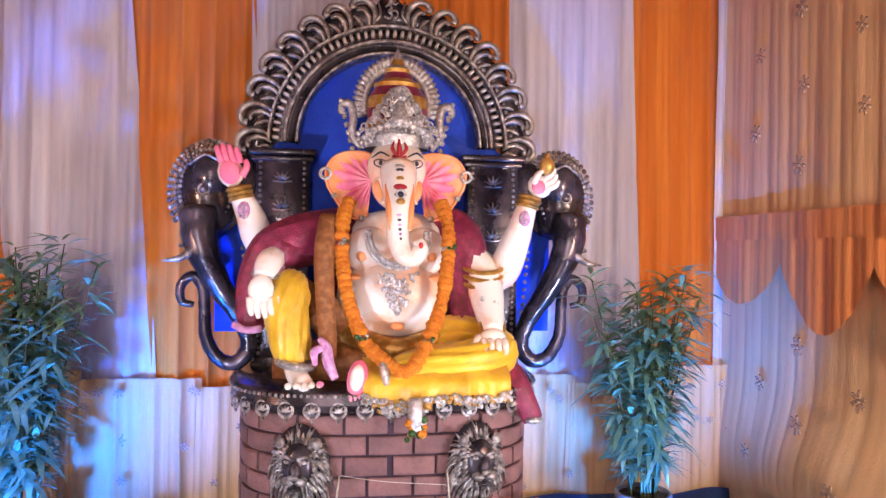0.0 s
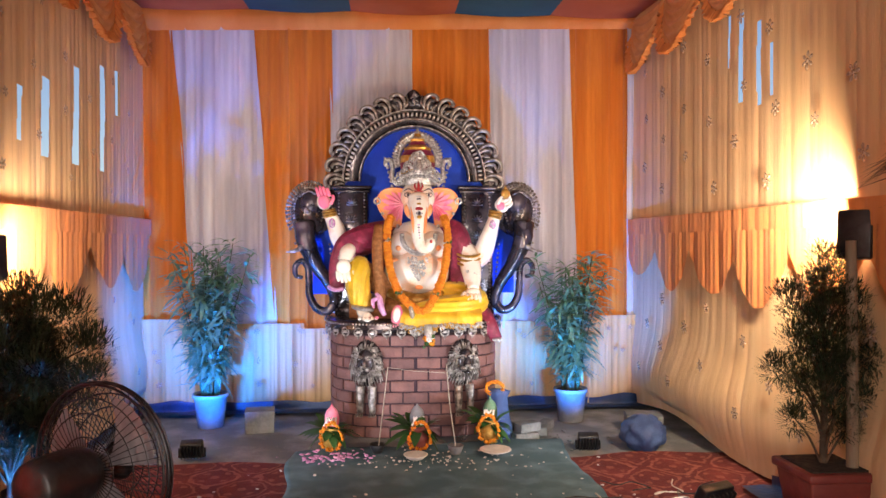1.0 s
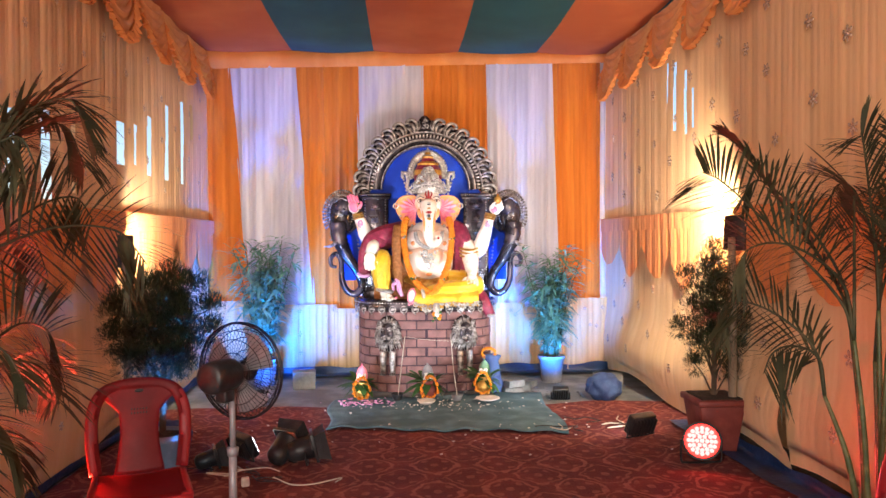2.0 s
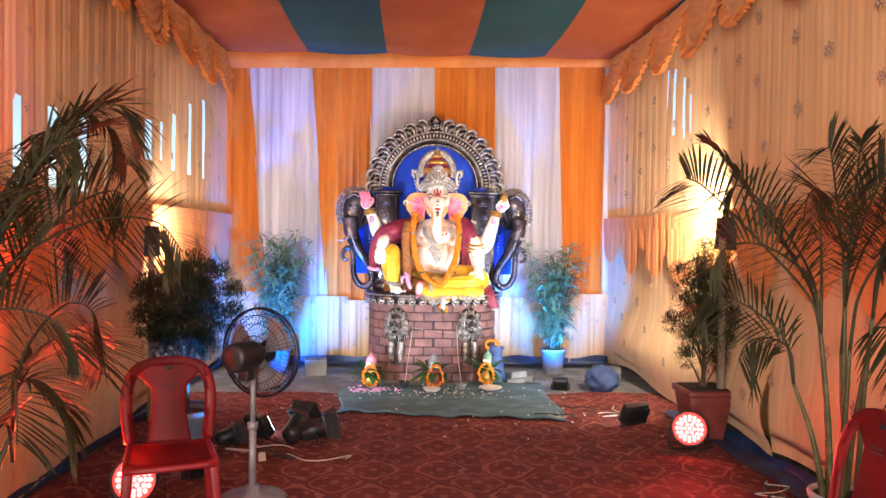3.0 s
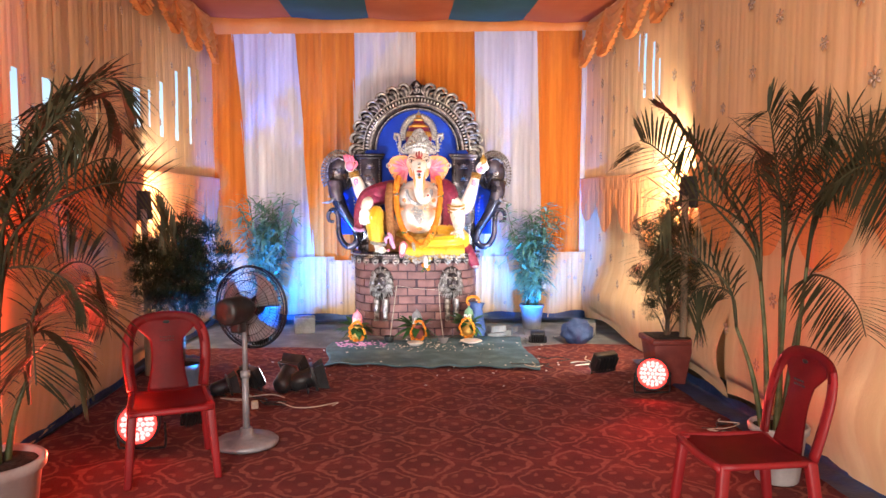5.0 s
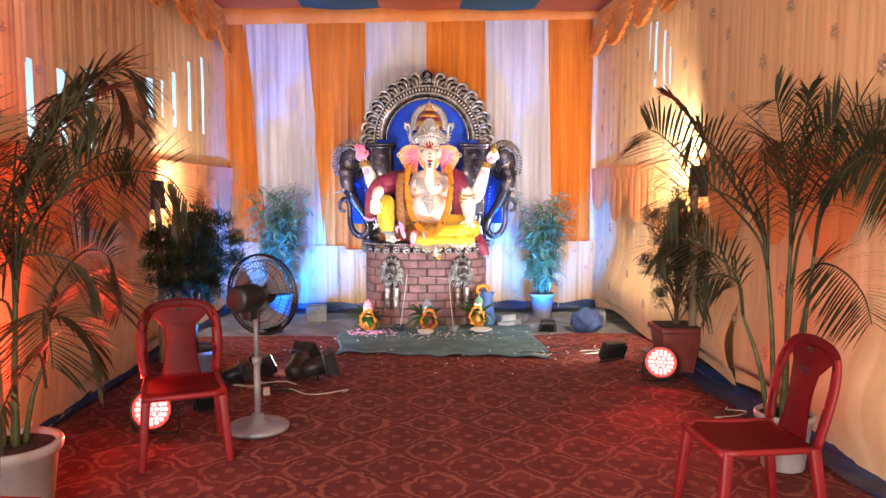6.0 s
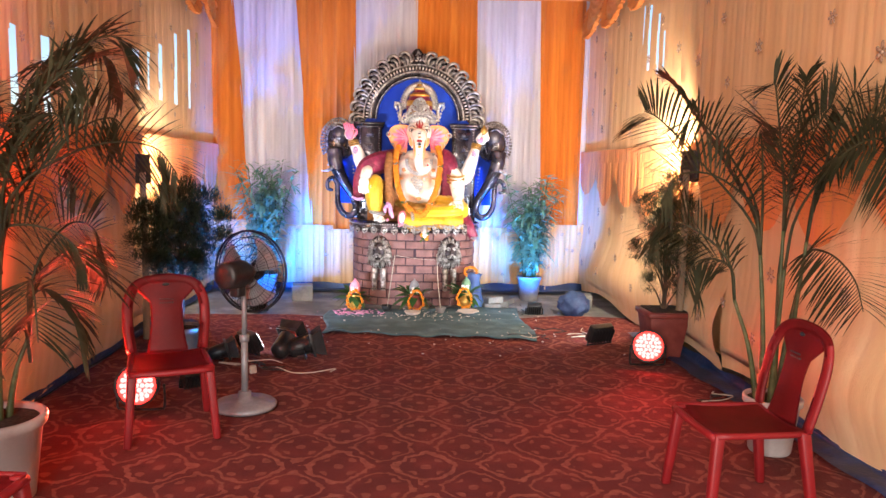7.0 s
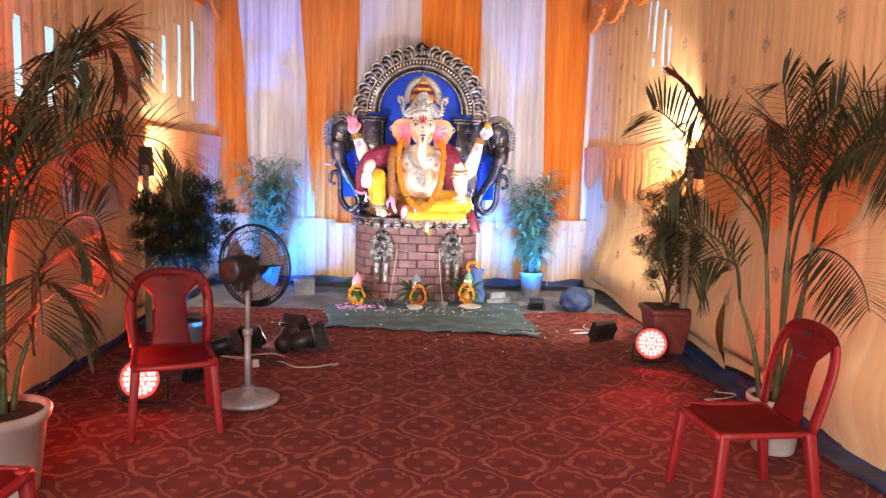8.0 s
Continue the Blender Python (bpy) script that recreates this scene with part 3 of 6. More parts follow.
# hanging rosettes
bm = bmesh.new()
ring(bm, (0, 0, 0), 0.034, 0.007, turned(90, 0, 0), 16, 6)
for k in range(5):
    g = radians(90 + (k - 2) * 36)
    ball(bm, (0.016 * math.cos(g), -0.006, 0.016 * math.sin(g) - 0.008), (0.017, 0.006, 0.006), turned(0, -math.degrees(g), 0), seg=6)
ball(bm, (0, 0.004, 0), (0.036, 0.006, 0.04), idx=1, seg=12)
ball(bm, (0, 0, -0.042), (0.010, 0.008, 0.016), seg=6)
first = part("rosette", bm, [SILVER, EBONY])
rosette = first.data
bpy.data.objects.remove(first)
for k in range(21):
    a = -0.86 + 1.72 * k / 20
    p, q = plan(a, 0.043), plan(a + 0.01, 0.043)
    turn = math.degrees(math.atan2(q.y - p.y, q.x - p.x))
    under(piece("rosette", rosette, None, pose(p.x, p.y, 0.882, 0, 0, turn)), pedestal)


def lion_relief(x):
    """A lion's head with a mane of locks over two paws, cast in relief."""
    a = min((k / 200 for k in range(-160, 161)), key=lambda s: abs(plan(s).x - x))
    p, q = plan(a), plan(a + 0.01)
    turn = math.degrees(math.atan2(q.y - p.y, q.x - p.x))
    bm = bmesh.new()
    ball(bm, (0, -0.01, -0.01), (0.118, 0.04, 0.165), idx=1)
    rnd = random.Random(round(x * 10))
    for layer, (r0, r1, y, n) in enumerate(((0.085, 0.150, -0.018, 44), (0.070, 0.122, -0.036, 38), (0.058, 0.092, -0.052, 30))):
        for k in range(n):
            g = 2 * math.pi * (k + 0.5 * layer) / n
            down = max(0, -math.sin(g))
            long = r1 * (1.0 + 0.30 * down + rnd.uniform(-0.08, 0.08))
            w = 0.10 * math.cos(g) + rnd.uniform(-0.08, 0.08)
            pts = [(r0 * math.cos(g) * 0.85, y - 0.010, r0 * math.sin(g)), ((r0 + long) / 2 * math.cos(g + w) * 0.88, y - 0.016, (r0 + long) / 2 * math.sin(g + w) - 0.006), (long * math.cos(g) * 0.82, y + 0.006, long * math.sin(g) - 0.05 * (1 - abs(math.sin(g))))]
            tube(bm, pts, [0.005, 0.0078, 0.002], seg=4, steps=3, idx=0)
    ball(bm, (0, -0.055, 0.005), (0.066, 0.045, 0.088), idx=1)
    ball(bm, (0, -0.100, -0.008), (0.026, 0.03, 0.040), idx=1)
    ball(bm, (0, -0.122, -0.022), (0.022, 0.016, 0.013), idx=0, seg=10)
    for s in (-1, 1):
        ball(bm, (s * 0.024, -0.098, -0.043), (0.026, 0.026, 0.017), idx=0, seg=10)
        ball(bm, (s * 0.034, -0.092, 0.028), (0.013, 0.012, 0.008), idx=0, seg=8)
        tube(bm, [(s * 0.010, -0.104, 0.040), (s * 0.036, -0.102, 0.050), (s * 0.058, -0.085, 0.038)], 0.007, seg=5, steps=3, idx=0)
        ball(bm, (s * 0.072, -0.06, 0.092), (0.022, 0.015, 0.022), idx=0, seg=8)
        # forelegs and paws
        tube(bm, [(s * 0.042, -0.03, -0.17), (s * 0.044, -0.045, -0.27), (s * 0.046, -0.04, -0.36)], [0.034, 0.028, 0.022], seg=8, steps=4, idx=0)
        for c in (-1, 0, 1):
            ball(bm, (s * 0.046 + c * 0.017, -0.06, -0.375), (0.010, 0.026, 0.013), idx=0, seg=6)
    ball(bm, (0, -0.105, -0.07), (0.030, 0.018, 0.010), idx=1, seg=8)
    ob = part("lion_relief", bm, [SILVER, EBONY], label="silver-on-black lion head relief with paws")
    ob.matrix_basis = pose(p.x, p.y - 0.01, 0.640, 0, 0, turn) @ Matrix.Scale(1.16, 4)
    return under(ob, pedestal)


for x in (-0.37, 0.42):
    lion_relief(x)

# ---- throne back ----
throne = thing("throne_back", "tall dark bronze throne back with silver scrollwork arch and blue panel", "throne", (CX, -0.45, 0.97))


def tpart(name, bm, material, label="", flat=False):
    return under(part(name, bm, material, label=label, flat=flat), throne)


AZ, AY = 2.19, -0.42
# blue panel with an arched head
bm = bmesh.new()
outline = [(-0.94, 1.15), (0.94, 1.15), (0.94, 1.72), (0.70, 2.12)] + [(0.62 * math.cos(radians(g)), AZ + 0.62 * math.sin(radians(g))) for g in range(0, 181, 10)] + [(-0.70, 2.12), (-0.94, 1.72)]
f1 = bm.faces.new([bm.verts.new((CX + x, AY + 0.05, z)) for x, z in outline])
got = bmesh.ops.extrude_face_region(bm, geom=[f1])
bmesh.ops.translate(bm, verts=[v for v in got["geom"] if isinstance(v, bmesh.types.BMVert)], vec=(0, 0.05, 0))
tpart("blue_panel", bm, BLUE, "blue velvet-like back panel", flat=True)


def arch(bm, r0, r1, y0, y1, idx=0, seg=56, low=0.0):
    """A half-round moulding between two radii with a rounded front."""
    def at(u, v):
        g = math.pi * u
        k = math.sin(math.pi * v)
        r = r0 + (r1 - r0) * v
        return Vector((CX + r * math.cos(g), y1 + (y0 - y1) * min(1, k * 1.6), AZ + r * math.sin(g) - low))
    grid(bm, seg, 8, at, idx)


bm = bmesh.new()
arch(bm, 0.555, 0.585, AY - 0.06, AY + 0.05)
arch(bm, 0.495, 0.52, AY - 0.05, AY + 0.05)
arch(bm, 0.645, 0.67, AY - 0.05, AY + 0.05)
tpart("arch_moulding", bm, SILVER)
bm = bmesh.new()
arch(bm, 0.50, 0.66, AY - 0.025, AY + 0.05)
# scalloped backing plate of the crest
def crest_at(u, v):
    g = math.pi * (-0.04 + 1.08 * u)
    lobes = abs(math.cos((g - math.pi / 2 - 0.215) * math.pi / 0.195))
    peak = 0.05 * math.exp(-((g - math.pi / 2) / 0.10) ** 2)
    r = 0.64 + (0.135 + 0.035 * lobes + peak) * v
    return Vector((CX + r * math.cos(g), AY + 0.03 - 0.035 * math.sin(math.pi * v), AZ + r * math.sin(g)))
grid(bm, 170, 6, crest_at)
grid(bm, 170, 1, lambda u, v: crest_at(u, 1.0) + Vector((0, 0.05 * v, 0)))
tpart("crest_plate", bm, EBONY)
# dentils between the mouldings
bm = bmesh.new()
box(bm, (0, 0, 0), (0.020, 0.03, 0.042), bevel=0.004)
first = part("dentil", bm, SILVER)
dentil = first.data
bpy.data.objects.remove(first)
for k in range(48):
    g = math.pi * (k + 0.5) / 48
    under(piece("dentil", dentil, None, pose(CX + 0.617 * math.cos(g), AY - 0.03, AZ + 0.617 * math.sin(g), 0, 90 - math.degrees(g), 0)), throne)
# scrolls round the crest: a crook with an inner curl and a small leaf
bm = bmesh.new()
tube(bm, [(-0.022, 0, -0.085), (-0.042, 0, -0.035), (-0.044, 0, 0.020), (-0.026, 0, 0.066), (0.006, 0, 0.080), (0.030, 0, 0.062), (0.028, 0, 0.038)], [0.006, 0.010, 0.013, 0.015, 0.016, 0.015, 0.013], seg=7, steps=4)
tube(bm, [(0.000, 0, -0.088), (-0.018, 0, -0.040), (-0.016, 0, 0.005), (0.002, 0, 0.032), (0.016, 0, 0.022)], [0.005, 0.009, 0.012, 0.012, 0.009], seg=6, steps=4)
tube(bm, [(0.020, 0, -0.088), (0.010, 0, -0.050), (0.022, 0, -0.018), (0.036, 0, 0.002)], [0.005, 0.009, 0.010, 0.004], seg=6, steps=4)
first = part("scroll", bm, SILVER)
scroll = first.data
bpy.data.objects.remove(first)
for k in range(16):
    s = -1 if k >= 8 else 1
    g = math.pi / 2 + s * (0.215 + 0.195 * (k % 8))
    m = pose(CX + 0.735 * math.cos(g), AY - 0.02, AZ + 0.735 * math.sin(g), 0, 90 - math.degrees(g), 0)
    under(piece("scroll", scroll, None, m @ Matrix.Diagonal((-s * 1.5, 1.1, 1.08, 1))), throne)
# sign at the top, drawn with strokes
bm = bmesh.new()
tube(bm, [(-0.030, 0, 0.028), (-0.008, 0, 0.042), (0.004, 0, 0.022), (-0.014, 0, 0.004), (0.006, 0, -0.012), (-0.004, 0, -0.036), (-0.034, 0, -0.026)], 0.007, seg=6, steps=5)
tube(bm, [(0.0, 0, 0.0), (0.024, 0, 0.012), (0.040, 0, -0.006), (0.030, 0, -0.030), (0.018, 0, -0.026)], 0.006, seg=6, steps=5)
tube(bm, [(0.006, 0, 0.056), (0.024, 0, 0.044), (0.042, 0, 0.058)], 0.005, seg=6, steps=4)
ball(bm, (0.024, 0, 0.064), 0.007, seg=8)
ob = part("om_sign", bm, SILVER, label="silver relief sign")
ob.matrix_basis = pose(CX - 0.005, AY - 0.035, AZ + 0.735)
under(ob, throne)
bm = bmesh.new()
for s in (-1, 1):
    tube(bm, [(CX + s * 0.10, AY - 0.02, AZ + 0.67), (CX + s * 0.062, AY - 0.03, AZ + 0.72), (CX + s * 0.075, AY - 0.02, AZ + 0.80)], [0.006, 0.009, 0.005], seg=6, steps=5)
tube(bm, [(CX, AY, AZ + 0.79), (CX, AY - 0.01, AZ + 0.84)], [0.022, 0.004], seg=6, steps=2)
tpart("finial", bm, SILVER)


def pillar(s):
    x0 = CX + s * 0.575
    bm = bmesh.new()
    box(bm, (x0, AY - 0.02, 1.54), (0.29, 0.12, 1.14), bevel=0.01)
    ob = tpart("pillar", bm, EBONY)
    bm = bmesh.new()
    box(bm, (x0, AY - 0.02, 2.125), (0.36, 0.18, 0.035), bevel=0.008)
    under(part("capital", bm, EBONY), ob)
    bm = bmesh.new()
    box(bm, (x0, AY - 0.02, 2.09), (0.33, 0.16, 0.03), bevel=0.008)
    under(part("collar", bm, EBONY), ob)
    bm = bmesh.new()
    box(bm, (x0, AY - 0.02, 1.0), (0.31, 0.15, 0.06), bevel=0.008)
    under(part("plinth", bm, EBONY), ob)
    bm = bmesh.new()
    for e in (-1, 1):
        for k in range(34):
            ball(bm, (x0 + e * 0.115, AY - 0.085, 1.05 + 0.031 * k), 0.0105, seg=6)
    tagged(under(part("bead_string", bm, SILVER), ob), kind="stuff")
    bm = bmesh.new()
    for j in range(7):
        z = 2.0 - 0.15 * j
        for k in range(5):
            g = radians(90 + (k - 2) * 34)
            tube(bm, [(x0 + 0.008 * math.cos(g), AY - 0.085, z - 0.02), (x0 + 0.055 * math.cos(g), AY - 0.09, z - 0.02 + 0.05 * math.sin(g))], [0.010, 0.003], seg=5, steps=2)
        tube(bm, [(x0 - 0.05, AY - 0.085, z - 0.03), (x0, AY - 0.088, z - 0.036), (x0 + 0.05, AY - 0.085, z - 0.03)], 0.005, seg=5, steps=3)
    tagged(under(part("lotus_relief", bm, SILVER), ob), kind="stuff")


def elephant_head(s):
    """An elephant's head on the throne's shoulder; the trunk hangs in a loop and curls outwards."""
    def P(x, y, z):
        return (CX + s * x, AY + y, z)
    bm = bmesh.new()
    ball(bm, P(0.96, -0.08, 1.89), (0.145, 0.14, 0.22), turned(0, s * 14, 0), idx=0, seg=18)
    ball(bm, P(0.93, -0.14, 1.98), (0.11, 0.10, 0.13), idx=0)
    ball(bm, P(0.84, -0.06, 1.90), (0.12, 0.05, 0.22), turned(0, s * -20, 0), idx=0)
    tube(bm, [P(0.99, -0.16, 1.80), P(0.97, -0.20, 1.62), P(0.88, -0.19, 1.42), P(0.77, -0.16, 1.24), P(0.73, -0.15, 1.10), P(0.79, -0.15, 1.01), P(0.88, -0.15, 1.03), P(0.945, -0.15, 1.14), P(0.955, -0.15, 1.28), P(0.965, -0.15, 1.40), P(1.02, -0.15, 1.46), P(1.075, -0.15, 1.41), P(1.07, -0.15, 1.33), P(1.01, -0.15, 1.31)],
         [0.105, 0.086, 0.064, 0.050, 0.044, 0.041, 0.038, 0.035, 0.032, 0.030, 0.028, 0.025, 0.022, 0.017], seg=12, steps=6, idx=0, wave=lambda k, g: 0.035 * math.sin(k * 150))
    head = tpart("elephant_head", bm, EBONY, "dark bronze elephant head with a curled trunk")
    bm = bmesh.new()
    tube(bm, [P(0.97, -0.24, 1.62), P(1.05, -0.28, 1.555), P(1.14, -0.28, 1.54)], [0.024, 0.018, 0.004], seg=8, steps=5)
    under(part("tusk", bm, SILVER), head)
    bm = bmesh.new()
    rnd = random.Random(4)
    for row in range(4):
        for k in range(22):
            g = radians(-32 + 165 * k / 21)
            r = 0.150 + 0.028 * row
            ball(bm, P(0.955 + (r - 0.02) * math.cos(g), -0.16 + 0.045 * row, 1.90 + (r + 0.045) * math.sin(g)), 0.0125 + 0.004 * (row % 2), seg=6)
    for k in range(9):
        g = radians(150 + 9 * k)
        ball(bm, P(0.97 + 0.15 * math.cos(g), -0.16, 1.93 + 0.2 * math.sin(g)), 0.011, seg=6)
    tagged(under(part("headdress", bm, SILVER), head), kind="stuff")
    bm = bmesh.new()
    ball(bm, P(0.955, -0.222, 1.905), (0.020, 0.012, 0.014), seg=8)
    ring(bm, P(0.955, -0.218, 1.905), 0.028, 0.006, turned(90, 0, 0), 14, 5)
    tube(bm, [P(0.88, -0.23, 2.05), P(0.95, -0.235, 2.08), P(1.03, -0.21, 2.03)], 0.008, seg=5, steps=3)
    for k in range(5):
        tube(bm, [P(0.90 + 0.03 * k, -0.18 - 0.012 * k, 1.76 - 0.03 * k), P(0.95 + 0.03 * k, -0.235, 1.74 - 0.03 * k), P(1.06, -0.20, 1.73 - 0.03 * k)], 0.006, seg=5, steps=3)
    tagged(under(part("eye_ornament", bm, SILVER), head), kind="stuff")
    # rim of the ear running down beside the trunk, and the strap with studs
    bm = bmesh.new()
    for k in range(15):
        ball(bm, P(0.715 + 0.004 * k, -0.12, 1.02 + 0.042 * k), 0.012, seg=6)
    tagged(under(part("stud_row", bm, SILVER), head), kind="stuff")


for s in (-1, 1):
    pillar(s)
    elephant_head(s)

# bricks of the pedestal, each bowed with the wall
ROWS = 9
H = 0.855 / ROWS
for j in range(ROWS):
    count = 12
    shift = 0.5 if j % 2 else 0.0
    for k in range(-1, count + 1):
        a0 = -0.97 + 1.94 * (k + shift) / count
        a1 = -0.97 + 1.94 * (k + shift + 1) / count
        a0, a1 = max(-0.985, a0), min(0.985, a1)
        if a1 - a0 < 0.04:
            continue
        a0, a1 = a0 + 0.006, a1 - 0.006
        rnd = random.Random(j * 31 + k)
        g = 0.004 + rnd.uniform(0, 0.006)
        z0, z1 = H * j + 0.006, H * (j + 1) - 0.006
        bm = bmesh.new()
        cols = []
        for c in range(4):
            a = a0 + (a1 - a0) * c / 3
            edge = -0.005 if c in (0, 3) else 0.0
            cols.append([bm.verts.new(plan(a, off) + Vector((0, 0, z))) for off, z in ((-0.012, z0), (g + edge - 0.004, z0), (g + edge, z0 + 0.008), (g + edge, z1 - 0.008), (g + edge - 0.004, z1), (-0.012, z1))])
        for p, q in zip(cols, cols[1:]):
            for i in range(5):
                bm.faces.new((p[i], q[i], q[i + 1], p[i + 1]))
        bm.faces.new(cols[0])
        bm.faces.new(cols[-1][::-1])
        under(part("brick", bm, BRICK, flat=True), pedestal)


# ---- the statue: one mesh, in painted plaster ----
MATS = [SKIN, BLUSH, PINK, RED, INK, MAROON, YELLOW, BRIGHT, GOLD, SASH, EBONY, VIOLET]
K_SKIN, K_BLUSH, K_PINK, K_RED, K_INK, K_MAROON, K_YELLOW, K_SILVER, K_GOLD, K_SASH, K_DARK, K_VIOLET = range(12)


def statue():
    bm = bmesh.new()
    rnd = random.Random(8)
    X = 0.065
    # body
    ball(bm, (X - 0.01, -0.76, 1.36), (0.285, 0.22, 0.25), idx=K_SKIN, seg=28)
    ball(bm, (X, -0.70, 1.62), (0.29, 0.17, 0.20), idx=K_SKIN, seg=24)
    for s in (-1, 1):
        ball(bm, (X + s * 0.13, -0.82, 1.60), (0.135, 0.10, 0.125), idx=K_SKIN, seg=18)
        ball(bm, (X + s * 0.17, -0.905, 1.575), (0.028, 0.018, 0.026), idx=K_BLUSH, seg=10)
        ball(bm, (X + s * 0.20, -0.84, 1.47), (0.09, 0.075, 0.022), idx=K_BLUSH, seg=12)
    ball(bm, (X, -0.975, 1.24), (0.035, 0.012, 0.02), idx=K_BLUSH, seg=10)
    tube(bm, [(X - 0.27, -0.80, 1.20), (X, -0.98, 1.13), (X + 0.27, -0.80, 1.20)], [0.05, 0.06, 0.05], seg=10, idx=K_GOLD)
    # head and eyes
    ball(bm, (X, -0.80, 2.015), (0.150, 0.15, 0.160), idx=K_SKIN, seg=28)
    ball(bm, (X, -0.83, 1.93), (0.128, 0.13, 0.125), idx=K_SKIN, seg=24)
    for s in (-1, 1):
        ball(bm, (X + s * 0.092, -0.905, 1.895), (0.030, 0.024, 0.055), turned(0, s * 12, 0), idx=K_BLUSH, seg=12)
        ball(bm, (X + s * 0.088, -0.921, 2.030), (0.040, 0.010, 0.022), turned(0, s * -10, s * 25), idx=K_INK, seg=12)
        ball(bm, (X + s * 0.088, -0.929, 2.030), (0.033, 0.009, 0.016), turned(0, s * -10, s * 25), idx=K_SKIN, seg=12)
        ball(bm, (X + s * 0.086, -0.936, 2.030), (0.013, 0.007, 0.013), idx=K_INK, seg=10)
        tube(bm, [(X + s * 0.045, -0.938, 2.062), (X + s * 0.09, -0.925, 2.083), (X + s * 0.132, -0.89, 2.058)], [0.003, 0.0055, 0.002], seg=5, steps=4, idx=K_INK)
        tube(bm, [(X + s * 0.055, -0.95, 1.865), (X + s * 0.085, -1.0, 1.83)], [0.018, 0.006], seg=8, steps=3, idx=K_SKIN)
        # ears: fan shapes with a pink hollow, orange rim and a silver ring
        reach = spline([(-84, 0.165), (-70, 0.205), (-48, 0.205), (-24, 0.205), (8, 0.232), (34, 0.215), (60, 0.165), (96, 0.125)], 8)

        def ear(u, v, back=0.0):
            a, r = reach[round(u * (len(reach) - 1))]
            g = radians(a)
            ridge = 0.007 * math.sin(u * 60) * math.sin(math.pi * min(1, v * 1.15))
            bowl = 0.030 * math.sin(math.pi * v * 0.9) - 0.012 * v
            return Vector((X + s * (0.125 + r * v * math.cos(g)), -0.845 + bowl + ridge + 0.05 * v + back, 1.955 + r * v * math.sin(g)))
        n_u = len(reach) - 1
        rows = [[bm.verts.new(ear(i / n_u, j / 12)) for j in range(13)] for i in range(n_u + 1)]
        for i in range(n_u):
            for j in range(12):
                inner = j / 12 < 0.50 + 0.30 * abs(math.sin(i / n_u * 30)) * (0.6 + 0.4 * math.sin(math.pi * i / n_u))
                bm.faces.new((rows[i][j], rows[i + 1][j], rows[i + 1][j + 1], rows[i][j + 1])).material_index = K_PINK if inner else K_BLUSH
        grid(bm, n_u, 8, lambda u, v: ear(u, v, 0.022 * (1 - v * v)), K_BLUSH)
        tube(bm, [ear(k / 14, 1.0) for k in range(15)], 0.008, seg=6, steps=2, idx=K_BLUSH)
        ring(bm, (X + s * 0.355, -0.81, 1.985), 0.026, 0.008, turned(90, 0, 0), 14, 6, idx=K_SILVER)
        ball(bm, (X + s * 0.31, -0.815, 1.875), 0.016, idx=K_SILVER, seg=8)
        ball(bm, (X + s * 0.175, -0.81, 1.765), 0.018, idx=K_SILVER, seg=8)
    # trunk with painted ornaments
    tk = [(X, -0.90, 2.00), (X, -0.97, 1.90), (X - 0.002, -1.02, 1.78), (X - 0.008, -1.03, 1.68), (X + 0.012, -1.05, 1.595), (X + 0.062, -1.06, 1.572), (X + 0.100, -1.05, 1.615), (X + 0.088, -1.045, 1.655)]
    tube(bm, tk, [0.094, 0.080, 0.062, 0.053, 0.048, 0.044, 0.038, 0.026], seg=16, steps=6, idx=K_SKIN, wave=lambda k, g: 0.012 * math.sin(k * 130))
    for s in (-1, 1):
        tube(bm, [(X + s * 0.062, -1.0, 1.92), (X + s * 0.052, -1.055, 1.80), (X + s * 0.044, -1.06, 1.70)], [0.010, 0.016, 0.008], seg=6, steps=4, idx=K_BLUSH)
        tube(bm, [(X + s * 0.012, -0.955, 2.065), (X + s * 0.034, -0.95, 2.10), (X + s * 0.026, -0.935, 2.135)], [0.006, 0.009, 0.003], seg=6, steps=4, idx=K_RED)
    tube(bm, [(X, -0.962, 2.05), (X, -0.955, 2.10), (X, -0.935, 2.148)], [0.009, 0.012, 0.004], seg=6, steps=4, idx=K_RED)
    tube(bm, [(X - 0.034, -0.958, 2.062), (X, -0.97, 2.048), (X + 0.034, -0.958, 2.062)], 0.007, seg=6, steps=4, idx=K_RED)
    for z, w, k in ((2.005, 0.03, K_SILVER), (1.985, 0.026, K_INK), (1.945, 0.024, K_GOLD), (1.905, 0.034, K_RED), (1.868, 0.030, K_INK), (1.835, 0.022, K_GOLD)):
        ball(bm, (X, -0.995 - 0.55 * (2.0 - z), z), (w, 0.014, 0.016), idx=k, seg=10)
    ring(bm, (X, -1.085, 1.868), 0.020, 0.006, turned(90, 0, 0), 12, 5, idx=K_SILVER)
    for k in range(7):
        ball(bm, (X - 0.006 + 0.012 * k / 7, -1.083, 1.77 - 0.022 * k), (0.012 - 0.001 * k, 0.006, 0.007), idx=K_INK if k % 2 else K_VIOLET, seg=6)
    ball(bm, (X + 0.098, -1.09, 1.63), (0.012, 0.008, 0.016), idx=K_RED, seg=8)
    # crown: tiers, halo of petals, brow band with filigree
    crown = [(0.165, 2.12), (0.170, 2.18), (0.155, 2.22), (0.150, 2.26), (0.155, 2.32), (0.150, 2.38), (0.118, 2.43), (0.122, 2.45), (0.085, 2.475), (0.060, 2.51), (0.064, 2.53), (0.036, 2.55), (0.028, 2.58), (0.010, 2.62), (0.001, 2.64)]
